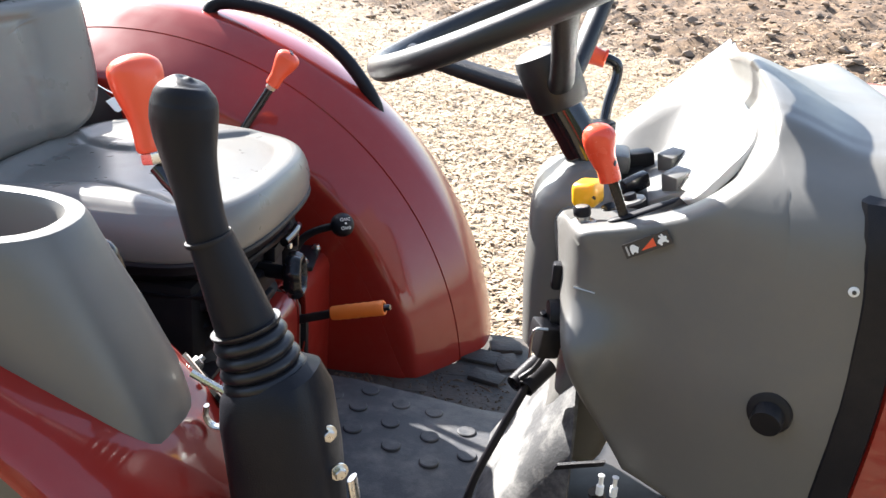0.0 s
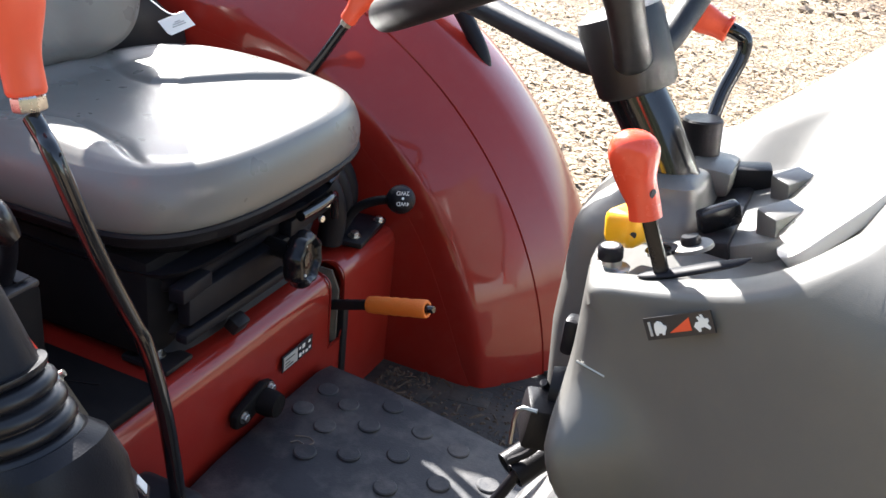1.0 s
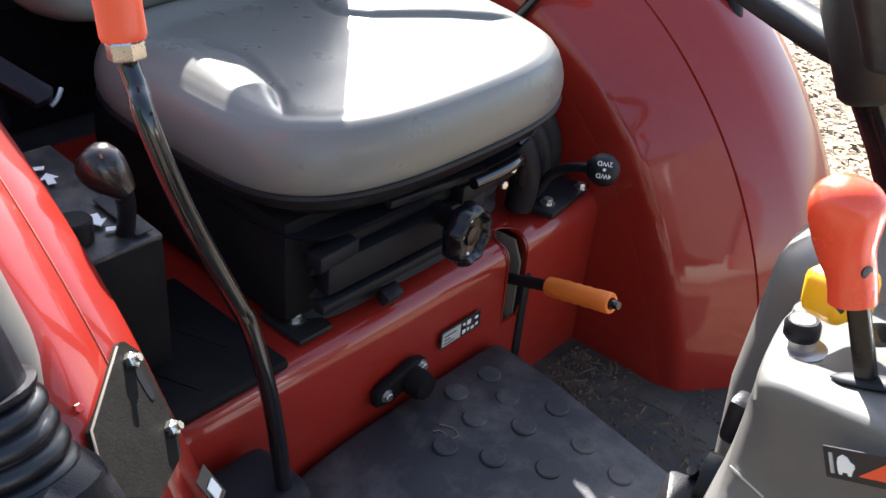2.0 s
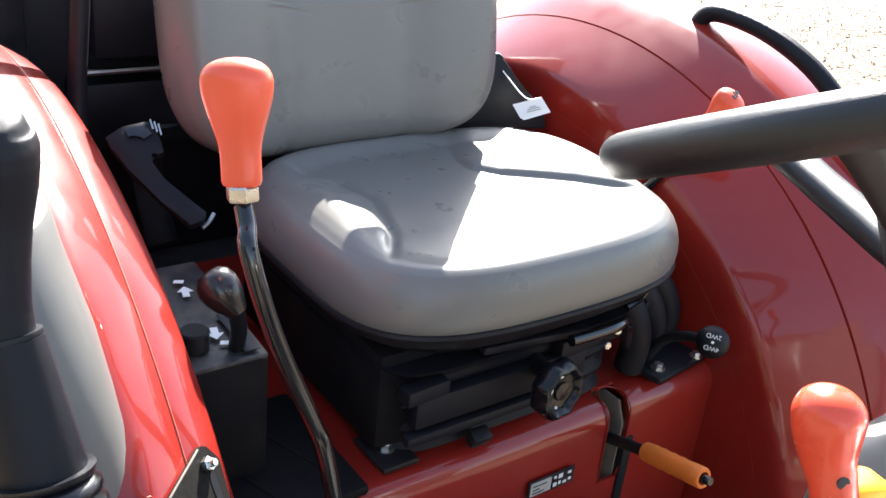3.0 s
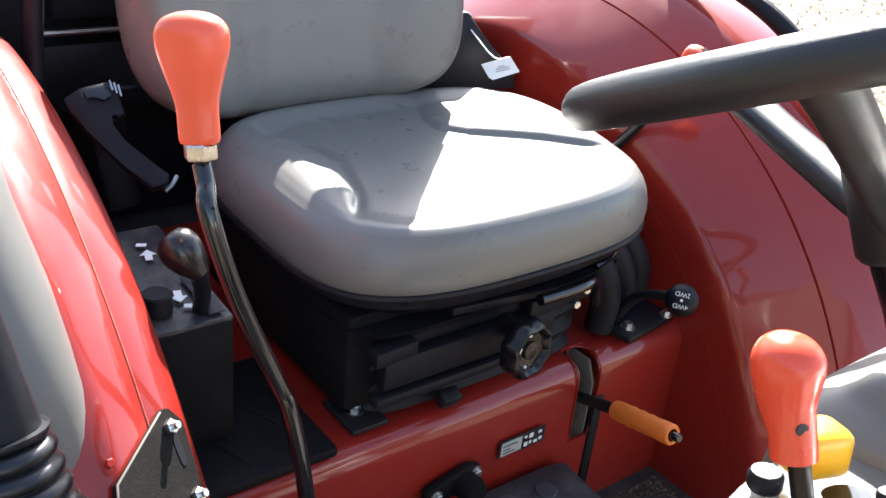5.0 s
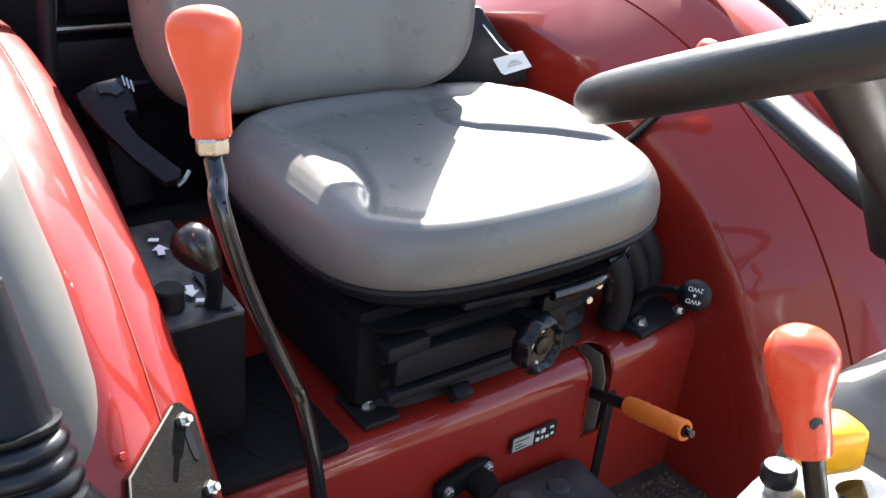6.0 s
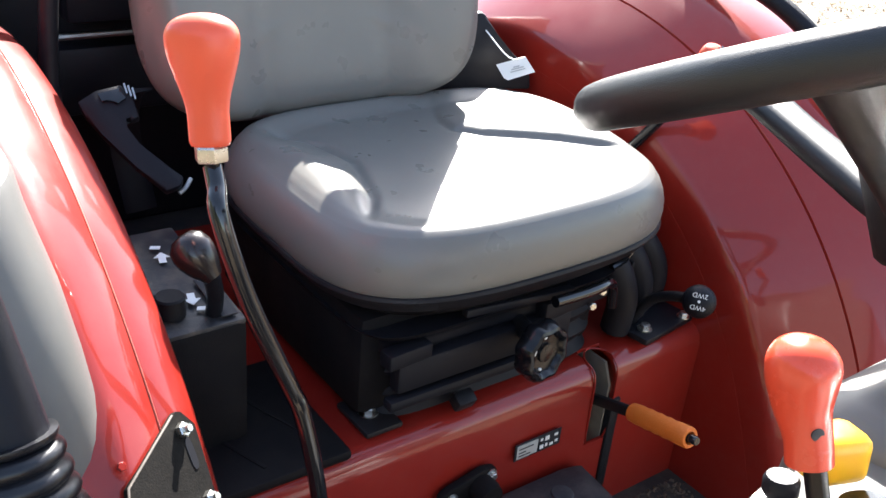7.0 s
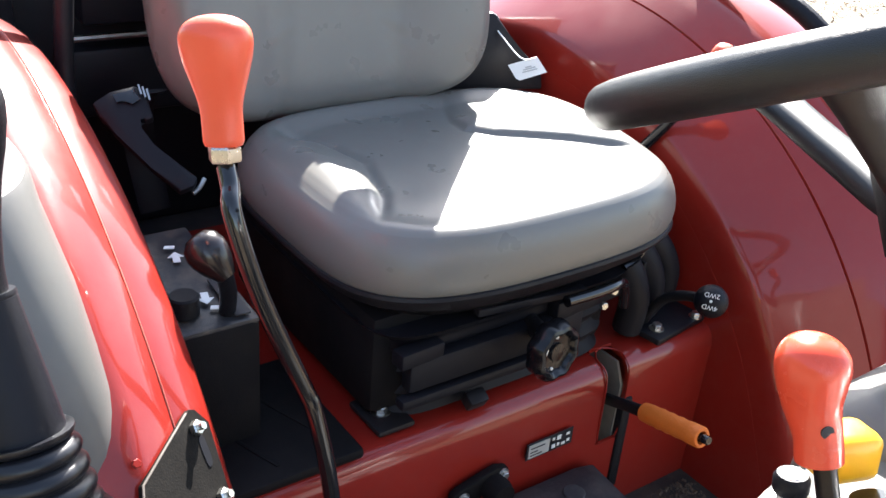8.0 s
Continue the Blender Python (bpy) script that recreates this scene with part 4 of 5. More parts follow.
def build_control_box():
    box = part("control_box", rbox((-0.175, -0.262, 0.770), (0.21, 0.10, 0.20), 0.012), BLACK_MATT, tractor, "black hitch control console with arrows")
    part("top_plate", rbox((-0.175, -0.262, 0.873), (0.205, 0.095, 0.008), 0.003, (0, 4, 0)), BOX_TOP, box)
    knob = part("control_lever", tube([(-0.100, -0.240, 0.86), (-0.078, -0.247, 0.905), (-0.062, -0.258, 0.940)], 0.009, 10, 4), BLACK, box)
    part("control_knob", lathe([(0, -0.028), (0.0095, -0.0275), (0.0130, -0.021), (0.0175, -0.012), (0.0208, -0.001), (0.0213, 0.007), (0.0188, 0.016), (0.0115, 0.0225), (0, 0.0245)], (-0.071, -0.268, 0.956), (-0.45, -0.38, 0.66), 24), BROWN, knob, "brown-black pear-shaped knob")
    part("stop_dial", lathe([(0, 0), (0.016, 0), (0.016, 0.02), (0.014, 0.022), (0, 0.022)], (-0.108, -0.283, 0.874), (0, 0, 1)), BLACK, box)
    part("lever_slot", rbox((-0.115, -0.231, 0.8775), (0.075, 0.018, 0.002), 0.0008, (0, 4, 0)), DARK, box)
    for x, z in ((-0.100, 0.8773), (-0.232, 0.8857)):
        part("arrow_tail", plate([(-0.004, -0.005), (0.002, -0.007), (0.004, 0.004), (-0.002, 0.006)], (x, -0.251, z - 0.001), (0.85, -0.2, -0.05), (0.2, 0.85, 0), 0.0008), WHITE, box)
    arrow = [(-0.010, 0.004), (0.001, 0.004), (0.001, 0.009), (0.012, 0.0), (0.001, -0.009), (0.001, -0.004), (-0.010, -0.004)]
    part("arrow_print", plate(arrow, (-0.120, -0.255, 0.8783), (0.85, -0.2, -0.05), (0.2, 0.85, 0), 0.0008), WHITE, box)
    part("arrow_print", plate(arrow, (-0.210, -0.252, 0.8824), (-0.85, 0.2, 0.05), (-0.2, -0.85, 0), 0.0008), WHITE, box)


def build_joystick():
    # housing bolted to the near fender
    def ring(c, a, b, n=3.0, count=28, tilt=0.0):
        return [Vector((c[0] + u, c[1] + v, c[2] + tilt * u)) for u, v in superellipse(a, b, n, count)]
    housing = part("joystick_housing", skin([ring((0.246, -0.515, 0.70), 0.050, 0.05), ring((0.244, -0.515, 0.80), 0.051, 0.052), ring((0.234, -0.515, 0.888), 0.052, 0.053), ring((0.226, -0.515, 0.936), 0.049, 0.05, tilt=0.35),
                                             ring((0.220, -0.515, 0.959), 0.044, 0.045, 2.6, tilt=0.4), ring((0.217, -0.515, 0.967), 0.036, 0.038, 2.2, tilt=0.4)]), BLACK, tractor, "black loader joystick housing")
    # folded rubber boot
    rings = []
    base, top = Vector((0.217, -0.515, 0.959)), Vector((0.197, -0.517, 1.014))
    axis = (Vector((0.166, -0.522, 1.10)) - base).normalized()
    for k in range(65):
        f = k / 64
        r = (0.0345 - 0.0080 * f) + 0.0068 * math.sqrt(abs(math.sin(f * math.pi * 4.5)))     # round folds with sharp valleys
        side = axis.cross(Vector((0, 1, 0))).normalized()
        c = base + (top - base) * f
        rings.append([c + r * (math.cos(t) * side + math.sin(t) * Vector((0, 1, 0))) for t in (2 * math.pi * j / 28 for j in range(28))])
    part("boot", skin(rings), BOOT, housing, "folded black rubber boot")
    part("neck", lathe([(0.0285, 0), (0.0278, 0.012), (0.0258, 0.035), (0.023, 0.063), (0.0205, 0.090), (0, 0.090)], top - axis * 0.004, axis, 24), BLACK_SOFT, housing)
    # grip, swept back at its head
    pts = [(0.166, -0.522, 1.096), (0.161, -0.522, 1.115), (0.155, -0.52, 1.14), (0.149, -0.518, 1.165), (0.1455, -0.516, 1.185), (0.144, -0.515, 1.20), (0.144, -0.514, 1.212), (0.1445, -0.514, 1.221), (0.145, -0.513, 1.2275), (0.1455, -0.513, 1.2315), (0.146, -0.513, 1.2335), (0.146, -0.513, 1.234)]
    part("grip", tube(pts, [0.0198, 0.0198, 0.0208, 0.0240, 0.0278, 0.0298, 0.0292, 0.0262, 0.0208, 0.0140, 0.0070, 0.0008], 28, 5, 0.88, (0, 1, 0)), BLACK_SOFT, housing, "black rubber joystick grip", angle=60)
    part("grip_ring", lathe([(0.0, 0), (0.0215, 0), (0.022, 0.002), (0.0215, 0.004), (0, 0.004)], (0.1665, -0.522, 1.094), axis, 24), BLACK, housing)
    # mounting plate between the housing and the fender
    n = Vector((0.62, 0.55, 0.56)).normalized()
    ex, ey = Vector((-0.664, 0.748, 0)), Vector((-0.419, -0.372, 0.829))
    o = Vector((0.064, -0.34, 0.874)) - place
    edge = [(-0.1141, -0.0273), (-0.0802, 0.0064), (0.003, 0.0165), (0.0082, 0.0168), (0.0135, 0.013), (0.0192, -0.0047), (-0.0092, -0.0619), (-0.0306, -0.0766), (-0.0803, -0.0698)]
    mount = part("joystick_bracket", plate(edge, o + n * 0.0005, ex, ey, -0.006), PLATE, housing, "dusty black steel joystick bracket")
    part("worn_edge", tube([o + ex * -0.100 + ey * -0.0135, o + ex * -0.0802 + ey * 0.0064, o + ex * 0.003 + ey * 0.0165], 0.0011, 8, 0), WORN, mount, "worn pale edge")
    for u, v in ((0.0, 0.002), (-0.0200, -0.057)):
        bolt(mount, o + ex * u + ey * v + n * 0.001, n, 0.0070, ZINC, washer=False, length=0.011)
    part("bracket_slot", plate(superellipse(0.0045, 0.014, 3, 20), o + ex * -0.004 + ey * -0.019 + n * 0.0006, ex, ey + ex * 0.35, 0.0005), BELLOWS, mount)
    dec = part("fender_decal", plate([(-0.010, -0.016), (0.010, -0.016), (0.010, 0.016), (-0.010, 0.016)], Vector((0.137, -0.3235, 0.783)) - place, (-0.62, 0.78, 0), (-0.45, -0.3, 0.83), 0.0012), DECAL, mount)
    part("decal_mark", plate([(-0.006, -0.010), (0.006, -0.010), (0.006, 0.004), (-0.006, 0.004)], Vector((0.138, -0.3228, 0.784)) - place, (-0.62, 0.78, 0), (-0.45, -0.3, 0.83), 0.0012), WHITE, mount)
    part("guide_hook", tube([(0.137, -0.469, 0.893), (0.136, -0.469, 0.880), (0.143, -0.469, 0.871), (0.155, -0.469, 0.870)], 0.0045, 8, 4, 0.6), ZINC, housing, "zinc guide hook")
    bolt(housing, (0.280, -0.53, 0.919), (0.55, -0.8, 0), 0.0062, ZINC, length=0.004)
    bolt(housing, (0.292, -0.53, 0.880), (0.55, -0.8, 0), 0.0062, ZINC, length=0.004)
    part("adjuster_bolt", tube([(0.122, -0.469, 0.928), (0.158, -0.469, 0.911)], 0.004, 8, 0), ZINC, housing)
    part("linkage_bracket", tube([(0.297, -0.50, 0.855), (0.302, -0.50, 0.82), (0.298, -0.49, 0.74), (0.29, -0.48, 0.66)], 0.009, 10, 4, 0.4), ZINC, housing)


def build_cup_console():
    # tapered cup holder on the near fender, its foot drawn out forwards
    n = 40
    def ring(c, a, b, tilt, k=2.4):
        # the foot narrows towards the front
        pinch = 0.40 * smoothstep(1.05, 0.88, c[2])
        full = 0.9 * smoothstep(1.04, 0.94, c[2])
        wide = 1.08 + 0.20 * smoothstep(1.09, 0.96, c[2])
        return [Vector((c[0] + u, c[1] + (v * wide if v > 0 else v * (1 - pinch * smoothstep(-0.7, 1.1, u / a))), c[2] + tilt * u)) for u, v in (q if q[1] > 0 else p for p, q in zip(superellipse(a, b, k, n), superellipse(a, b, k + full, n)))]
    y = -0.505
    outer = [ring((-0.02, y, 0.80), 0.139, 0.090, 0.0, 3), ring((-0.02, y, 0.87), 0.131, 0.087, 0.0, 2.9), ring((-0.035, y, 0.93), 0.129, 0.085, 0, 2.8), ring((-0.056, y, 1.0), 0.123, 0.082, 0, 2.6),
             ring((-0.075, y, 1.06), 0.115, 0.080, 0, 2.5), ring((-0.083, y, 1.086), 0.111, 0.079, 0), ring((-0.084, y, 1.093), 0.107, 0.076, 0), ring((-0.084, y, 1.0945), 0.100, 0.070, 0), ring((-0.084, y, 1.093), 0.091, 0.061, 0),
             ring((-0.084, y, 1.086), 0.086, 0.057, 0), ring((-0.084, y, 1.00), 0.080, 0.050, 0), ring((-0.084, y, 0.985), 0.05, 0.03, 0)]
    part("cup_holder", skin(outer), GREY, tractor, "grey plastic cup holder on the fender")


def build_crumbs():
    """Dry soil crumbs, twigs and chaff that lie on the far footwell floor."""
    rng = np.random.default_rng(21)
    verts, faces = [], []
    for k in range(1500):
        x = rng.uniform(0.03, 0.38)
        y = 0.27 + 0.26 * rng.random() ** 1.4
        if rng.random() < 0.35:
            x, y = rng.uniform(0.02, 0.10), rng.uniform(0.32, 0.45)
        s = 0.0008 + 0.0028 * rng.random() ** 3
        L = s * (rng.uniform(4, 9) if rng.random() < 0.05 else rng.uniform(0.8, 1.8))
        a = rng.uniform(0, math.pi)
        ca, sa = math.cos(a), math.sin(a)
        i0 = len(verts)
        for u, v, w in ((-1, -0.7, 0), (1, -1, 0), (0.8, 1, 0), (-0.9, 0.8, 0), (-0.3, -0.2, 1), (0.4, 0.3, 0.8)):
            px, py = u * L, v * s
            verts.append((x + px * ca - py * sa, y + px * sa + py * ca, 0.4448 + w * s * 1.3))
        faces += [tuple(i0 + j for j in f) for f in ((0, 1, 4), (1, 5, 4), (1, 2, 5), (2, 3, 5), (3, 4, 5), (3, 0, 4))]
    me = bpy.data.meshes.new("soil_crumbs")
    me.from_pydata(verts, [], faces)
    me.materials.append(material("crumb_soil", (0.085, 0.060, 0.042), 0.95, spread=0.7, scale=25))
    return tagged(new("soil_crumbs", me), "dry soil crumbs and chaff lying on the footwell floor", "soil", kind="stuff")


build_fenders()
build_deck()
build_floor()
build_crumbs()
place = Vector((-0.006, 0.007, 0.0))
build_seat()
place = Vector((-0.014, 0.013, 0.0))
build_belts()
place = Vector((0, 0, 0))
build_levers()
place = Vector((-0.012, 0.006, 0.0))
build_control_box()
place = Vector((-0.017, 0.022, -0.002))
build_joystick()
place = Vector((0, 0, 0))
build_cup_console()
place = Vector((0, 0, 0))


DASH_Y = 0.045


def dash_half_width(x, z):
    w = 0.25 + 0.12 * smoothstep(0.45, 0.80, x) - 0.12 * (1 - smoothstep(0.435, 0.475, x))
    return w * (1 - 0.36 * smoothstep(1.06, 1.27, z) - 0.06 * (1 - smoothstep(0.68, 0.90, z)))


def build_dashboard():
    cheek = [(0.56, 0.715), (0.515, 0.785), (0.485, 0.86), (0.458, 0.93), (0.447, 0.98), (0.450, 1.008), (0.466, 1.022), (0.52, 1.040), (0.577, 1.066), (0.620, 1.098), (0.650, 1.135), (0.667, 1.168),
             (0.673, 1.190), (0.674, 1.203), (0.682, 1.211), (0.72, 1.200), (0.78, 1.176), (0.86, 1.160), (0.795, 1.06), (0.785, 0.93), (0.755, 0.70), (0.66, 0.69)]
    inner = [(0.56, 0.715), (0.515, 0.785), (0.485, 0.86), (0.455, 0.93), (0.440, 0.98), (0.446, 1.000), (0.462, 1.008), (0.52, 1.016), (0.590, 1.020), (0.640, 1.070), (0.665, 1.120), (0.682, 1.160),
             (0.680, 1.190), (0.675, 1.205), (0.682, 1.213), (0.72, 1.202), (0.78, 1.178), (0.86, 1.162), (0.795, 1.06), (0.785, 0.93), (0.755, 0.70), (0.66, 0.69)]
    def loop(pts):
        ps = [Vector((x, 0, z)) for x, z in pts]
        ps = spline(ps + [ps[0]], 5)[:-1]
        return [(p.x, p.z) for p in ps]
    cheek, inner = loop(cheek), loop(inner)
    mx, mz = 0.70, 0.93
    rings = []
    def add(v, scale, mix):
        ring = []
        for (ax, az), (bx, bz) in zip(cheek, inner):
            x, z = ax + (bx - ax) * mix, az + (bz - az) * mix
            x, z = mx + (x - mx) * scale, mz + (z - mz) * scale
            y = DASH_Y + v * dash_half_width(x, z)
            p = Vector((x, y, z))
            # boss on the near rear corner
            d = (p - Vector((0.490, -0.205, 0.888)))
            g = math.exp(-(d.x / 0.034) ** 2 - (d.z / (0.036 if d.z > 0 else 0.095)) ** 2)
            if v < -0.8:
                p += Vector((-0.010, -0.048, 0.0)) * g
            # the visor arches over the instruments, the far cheek runs up straight
            p.z += smoothstep(1.10, 1.20, z) * (-0.008 - (0.026 if v < 0 else 0.030) * v * v) * smoothstep(0.86, 0.74, x)
            if v > 0.5 and 0.49 < x < 0.69 and z > 1.0:
                p.z = max(p.z, p.z + (1.050 + (x - 0.525) * 0.84 - p.z) * smoothstep(0.49, 0.53, x) * smoothstep(0.5, 0.9, v))
            ring.append(p)
        rings.append(ring)
    caps = [0.03, 0.2, 0.35, 0.5, 0.62, 0.72, 0.8, 0.87, 0.92, 0.955]
    for s in caps:
        add(-1.0, s, 0)
    # steep near cheek, gently dished far side
    for v, s, m in ((-0.996, 0.975, 0), (-0.985, 0.990, 0), (-0.965, 0.998, 0), (-0.94, 1.0, 0), (-0.90, 1.0, 0.0), (-0.87, 1.0, 0.12), (-0.84, 1.0, 0.85), (-0.80, 1.0, 1), (-0.5, 1, 1), (-0.25, 1, 1), (0, 1, 1), (0.25, 1, 1),
                    (0.45, 1, 1), (0.58, 1, 0.85), (0.70, 1, 0.6), (0.80, 1, 0.3), (0.87, 1, 0.08), (0.90, 1, 0), (0.94, 1, 0), (0.965, 0.998, 0), (0.985, 0.990, 0), (0.996, 0.975, 0)):
        add(v, s, m)
    for s in reversed(caps):
        add(1.0, s, 0)
    dash = part("dashboard", skin(rings), GREY, tractor, "grey moulded plastic dashboard", angle=50)
    # instrument panel under a clear lens
    n = Vector((-0.80, 0, 0.60))
    up = Vector((0.60, 0, 0.80))
    centre = Vector((0.640, DASH_Y, 1.085))
    cl = part("instrument_panel", plate([(u, v) for u, v in superellipse(0.165, 0.068, 4.0, 48)], centre - n * 0.006, (0, -1, 0), up, 0.012, 0.002), DIAL, dash, "pale instrument panel under a clear lens")
    for k, (u, r) in enumerate(((-0.085, 0.034), (0.0, 0.046), (0.085, 0.034))):
        at = centre + Vector((0, -u, 0)) + n * 0.0062
        part("dial", lathe([(0, 0), (r, 0), (r, 0.0015), (0, 0.0015)], at, n, 32), DECAL_GREY, cl)
        part("needle", plate([(-0.0015, -0.004), (0.0015, -0.004), (0.0008, r * 0.8), (-0.0008, r * 0.8)], at + n * 0.0018, Vector((0, -1, 0)) + up * (0.5 - 0.4 * k), up + Vector((0, 0.5 - 0.4 * k, 0)), 0.001), DECAL_RED, cl)
    lens = part("lens", plate([(u, v) for u, v in superellipse(0.155, 0.060, 3.6, 48)], centre + n * 0.012, (0, -1, 0), up, 0.003, 0.001), LENS, cl, "clear instrument lens")
    lens.visible_shadow = False
    # stepped switch panel in front of the cluster, with the dark gap behind the column
    tray = part("switch_panel", rbox((0.584, 0.055, 1.024), (0.062, 0.23, 0.028), 0.006, (0, -24, 0)), GREY, dash, "grey stepped switch panel")
    for y in (-0.035, 0.068):
        block = part("switch_block", rbox((0.594, y, 1.050), (0.034, 0.028, 0.030), 0.0025, (0, -14, 45)), GREY, tray)
        part("block_slit", rbox((0.6060, y - 0.0185, 1.055), (0.003, 0.004, 0.016), 0.0006, (0, -14, 45)), DECAL, block)
    part("lever_gate", rbox((0.545, 0.112, 1.034), (0.052, 0.030, 0.030), 0.004, (0, -10, 12)), BLACK, tray, "black lever gate behind the column")
    part("gap_cover", rbox((0.545, 0.03, 1.008), (0.034, 0.19, 0.040), 0.004, (0, -15, 0)), BLACK, tray)
    part("gate_arm", rbox((0.540, -0.030, 1.040), (0.040, 0.016, 0.022), 0.004, (0, -20, 35)), BELLOWS_GLOSS, tray)
    # column shroud
    rings = []
    for z, a, b, cx, cy in ((0.80, 0.052, 0.085, 0.462, 0.022), (0.90, 0.062, 0.110, 0.464, 0.04), (0.975, 0.064, 0.120, 0.466, 0.06), (1.000, 0.0635, 0.120, 0.466, 0.062), (1.014, 0.060, 0.116, 0.467, 0.062), (1.024, 0.053, 0.104, 0.470, 0.06), (1.031, 0.046, 0.080, 0.474, 0.052), (1.040, 0.039, 0.055, 0.478, 0.036), (1.048, 0.033, 0.040, 0.480, 0.024), (1.054, 0.02, 0.02, 0.480, 0.022)):
        rings.append([Vector((cx + u, cy + v, z + 0.10 * u)) for u, v in superellipse(a, b, 4.2, 40)])
    shroud = part("column_shroud", skin(rings), GREY, dash, "grey steering column shroud", angle=50)
    # throttle slot, lever and decal
    def on_top(x, y, dz=0.0):
        return Vector((x, y, float(np.interp(x, [0.45, 0.466, 0.52, 0.577, 0.62], [1.005, 1.020, 1.040, 1.066, 1.098])) + dz))
    slot = part("throttle_slot", tube([on_top(0.504, -0.190, 0.002), on_top(0.512, -0.190, 0.002), on_top(0.53, -0.190, 0.002), on_top(0.555, -0.187, 0.002), on_top(0.575, -0.184, 0.002), on_top(0.583, -0.183, 0.002)], [0.0015, 0.0062, 0.0078, 0.0078, 0.0058, 0.0015], 14, 5, 0.42, (0, 0, 1)), BELLOWS, dash)
    lever = part("throttle_lever", rbox((0.513, -0.190, 1.064), (0.012, 0.007, 0.090), 0.002, (0, -24, 0)), BELLOWS_GLOSS, dash, "throttle lever with glossy red-orange knob")
    # curved pear-shaped knob
    line = spline([(0.5010, -0.191, 1.0850), (0.496, -0.191, 1.099), (0.488, -0.191, 1.114), (0.4835, -0.191, 1.128), (0.4812, -0.191, 1.140), (0.4800, -0.191, 1.1520)], 8)
    rings = []
    for k, p in enumerate(line):
        f = k / (len(line) - 1)
        ahead = (line[min(k + 1, len(line) - 1)] - line[max(k - 1, 0)]).normalized()
        across = Vector((0, 1, 0))
        other = ahead.cross(across)
        rr = 0.0128 + 0.0068 * smoothstep(0.15, 0.72, f)
        if f > 0.70:
            rr *= max(1e-4, 1 - ((f - 0.70) / 0.30) ** 2.4) ** 0.5
        if k == 0:
            rings.append([p + 0.009 * (math.cos(t) * across + math.sin(t) * other) for t in (2 * math.pi * j / 28 for j in range(28))])
            p = p + ahead * 0.001
        rings.append([p + max(rr, 1e-5) * (math.cos(t) * across * 0.95 + math.sin(t) * other) for t in (2 * math.pi * j / 28 for j in range(28))])
    kn = part("throttle_knob", skin(rings), RED_ORANGE, lever, "glossy red-orange knob", angle=60)
    part("knob_screw", lathe([(0, 0), (0.0036, 0), (0.0036, 0.0012), (0, 0.0015)], (0.5028, -0.1972, 1.1085), (0.88, -0.42, 0.22), 14), DARK, kn)
    ex = Vector((0.046, -0.012, 0.0285)).normalized()
    nrm = Vector((-0.22, -0.97, 0.08)).normalized()
    ey = nrm.cross(ex).normalized()
    org = Vector((0.526, -0.2285, 1.0145)) + nrm * 0.0028
    dec = part("throttle_decal", plate([(0, -0.0085), (0.056, -0.0085), (0.056, 0.0085), (0, 0.0085)], org, ex, ey, 0.0014), DECAL, dash, "black decal with slow and fast symbols")
    o2 = org + nrm * 0.0014
    part("wedge_print", plate([(0.020, -0.0045), (0.038, -0.0045), (0.038, 0.0055)], o2, ex, ey, 0.0008), DECAL_RED, dec)
    part("tortoise_print", plate([(0.008, -0.003), (0.0085, -0.0055), (0.010, -0.0055), (0.0105, -0.004), (0.0135, -0.004), (0.014, -0.0055), (0.0155, -0.0055), (0.0165, -0.003), (0.0180, -0.001), (0.0180, 0.001), (0.0160, 0.002), (0.0145, 0.0045), (0.0115, 0.0055), (0.009, 0.004), (0.008, 0.001)], o2, ex, ey, 0.0008), WHITE, dec)
    part("hare_print", plate([(0.0405, -0.002), (0.042, -0.0035), (0.044, -0.0065), (0.0455, -0.006), (0.0455, -0.0035), (0.049, -0.003), (0.0525, -0.0055), (0.0535, -0.004), (0.0515, -0.001), (0.0530, 0.001), (0.0525, 0.003), (0.0500, 0.003), (0.0485, 0.0065), (0.0470, 0.0065), (0.0475, 0.003), (0.0455, 0.0055), (0.0440, 0.005), (0.0455, 0.0015), (0.0425, 0.001)], o2, ex, ey, 0.0008), WHITE, dec)
    part("bar_print", plate([(0.0035, -0.0055), (0.0055, -0.0055), (0.0055, 0.0055), (0.0035, 0.0055)], o2, ex, ey, 0.0008), DECAL_GREY, dec)
    # key switch, bezels and yellow switch
    key = part("key_switch", merge(lathe([(0, 0), (0.015, 0), (0.016, 0.002), (0.012, 0.004), (0, 0.004)], on_top(0.476, -0.157, -0.004), (-0.15, 0, 1)),
                                   lathe([(0, 0), (0.0085, 0), (0.0085, 0.010), (0, 0.010)], on_top(0.476, -0.157, -0.001), (-0.15, 0, 1))), STEEL, dash, "ignition switch with black cap")
    part("key_cap", lathe([(0, 0), (0.0100, 0), (0.0108, 0.002), (0.0108, 0.009), (0.009, 0.012), (0, 0.012)], on_top(0.474, -0.157, 0.006), (-0.15, 0, 1)), BLACK, key)
    # bright disc that stands in for the white highlight on the black cap
    part("cap_highlight", lathe([(0, 0), (0.008, 0), (0.007, 0.001), (0, 0.001)], on_top(0.472, -0.157, 0.018), (-0.15, 0, 1)), STEEL, key)
    bez = part("socket_bezel", lathe([(0, 0), (0.019, 0), (0.018, 0.003), (0.014, 0.004), (0, 0.004)], on_top(0.532, -0.120, -0.004), (-0.35, 0, 0.93)), GREY, dash)
    part("socket_button", lathe([(0, 0), (0.0085, 0), (0.0085, 0.008), (0.007, 0.010), (0, 0.010)], on_top(0.532, -0.120, -0.003), (-0.35, 0, 0.93)), BLACK, bez)
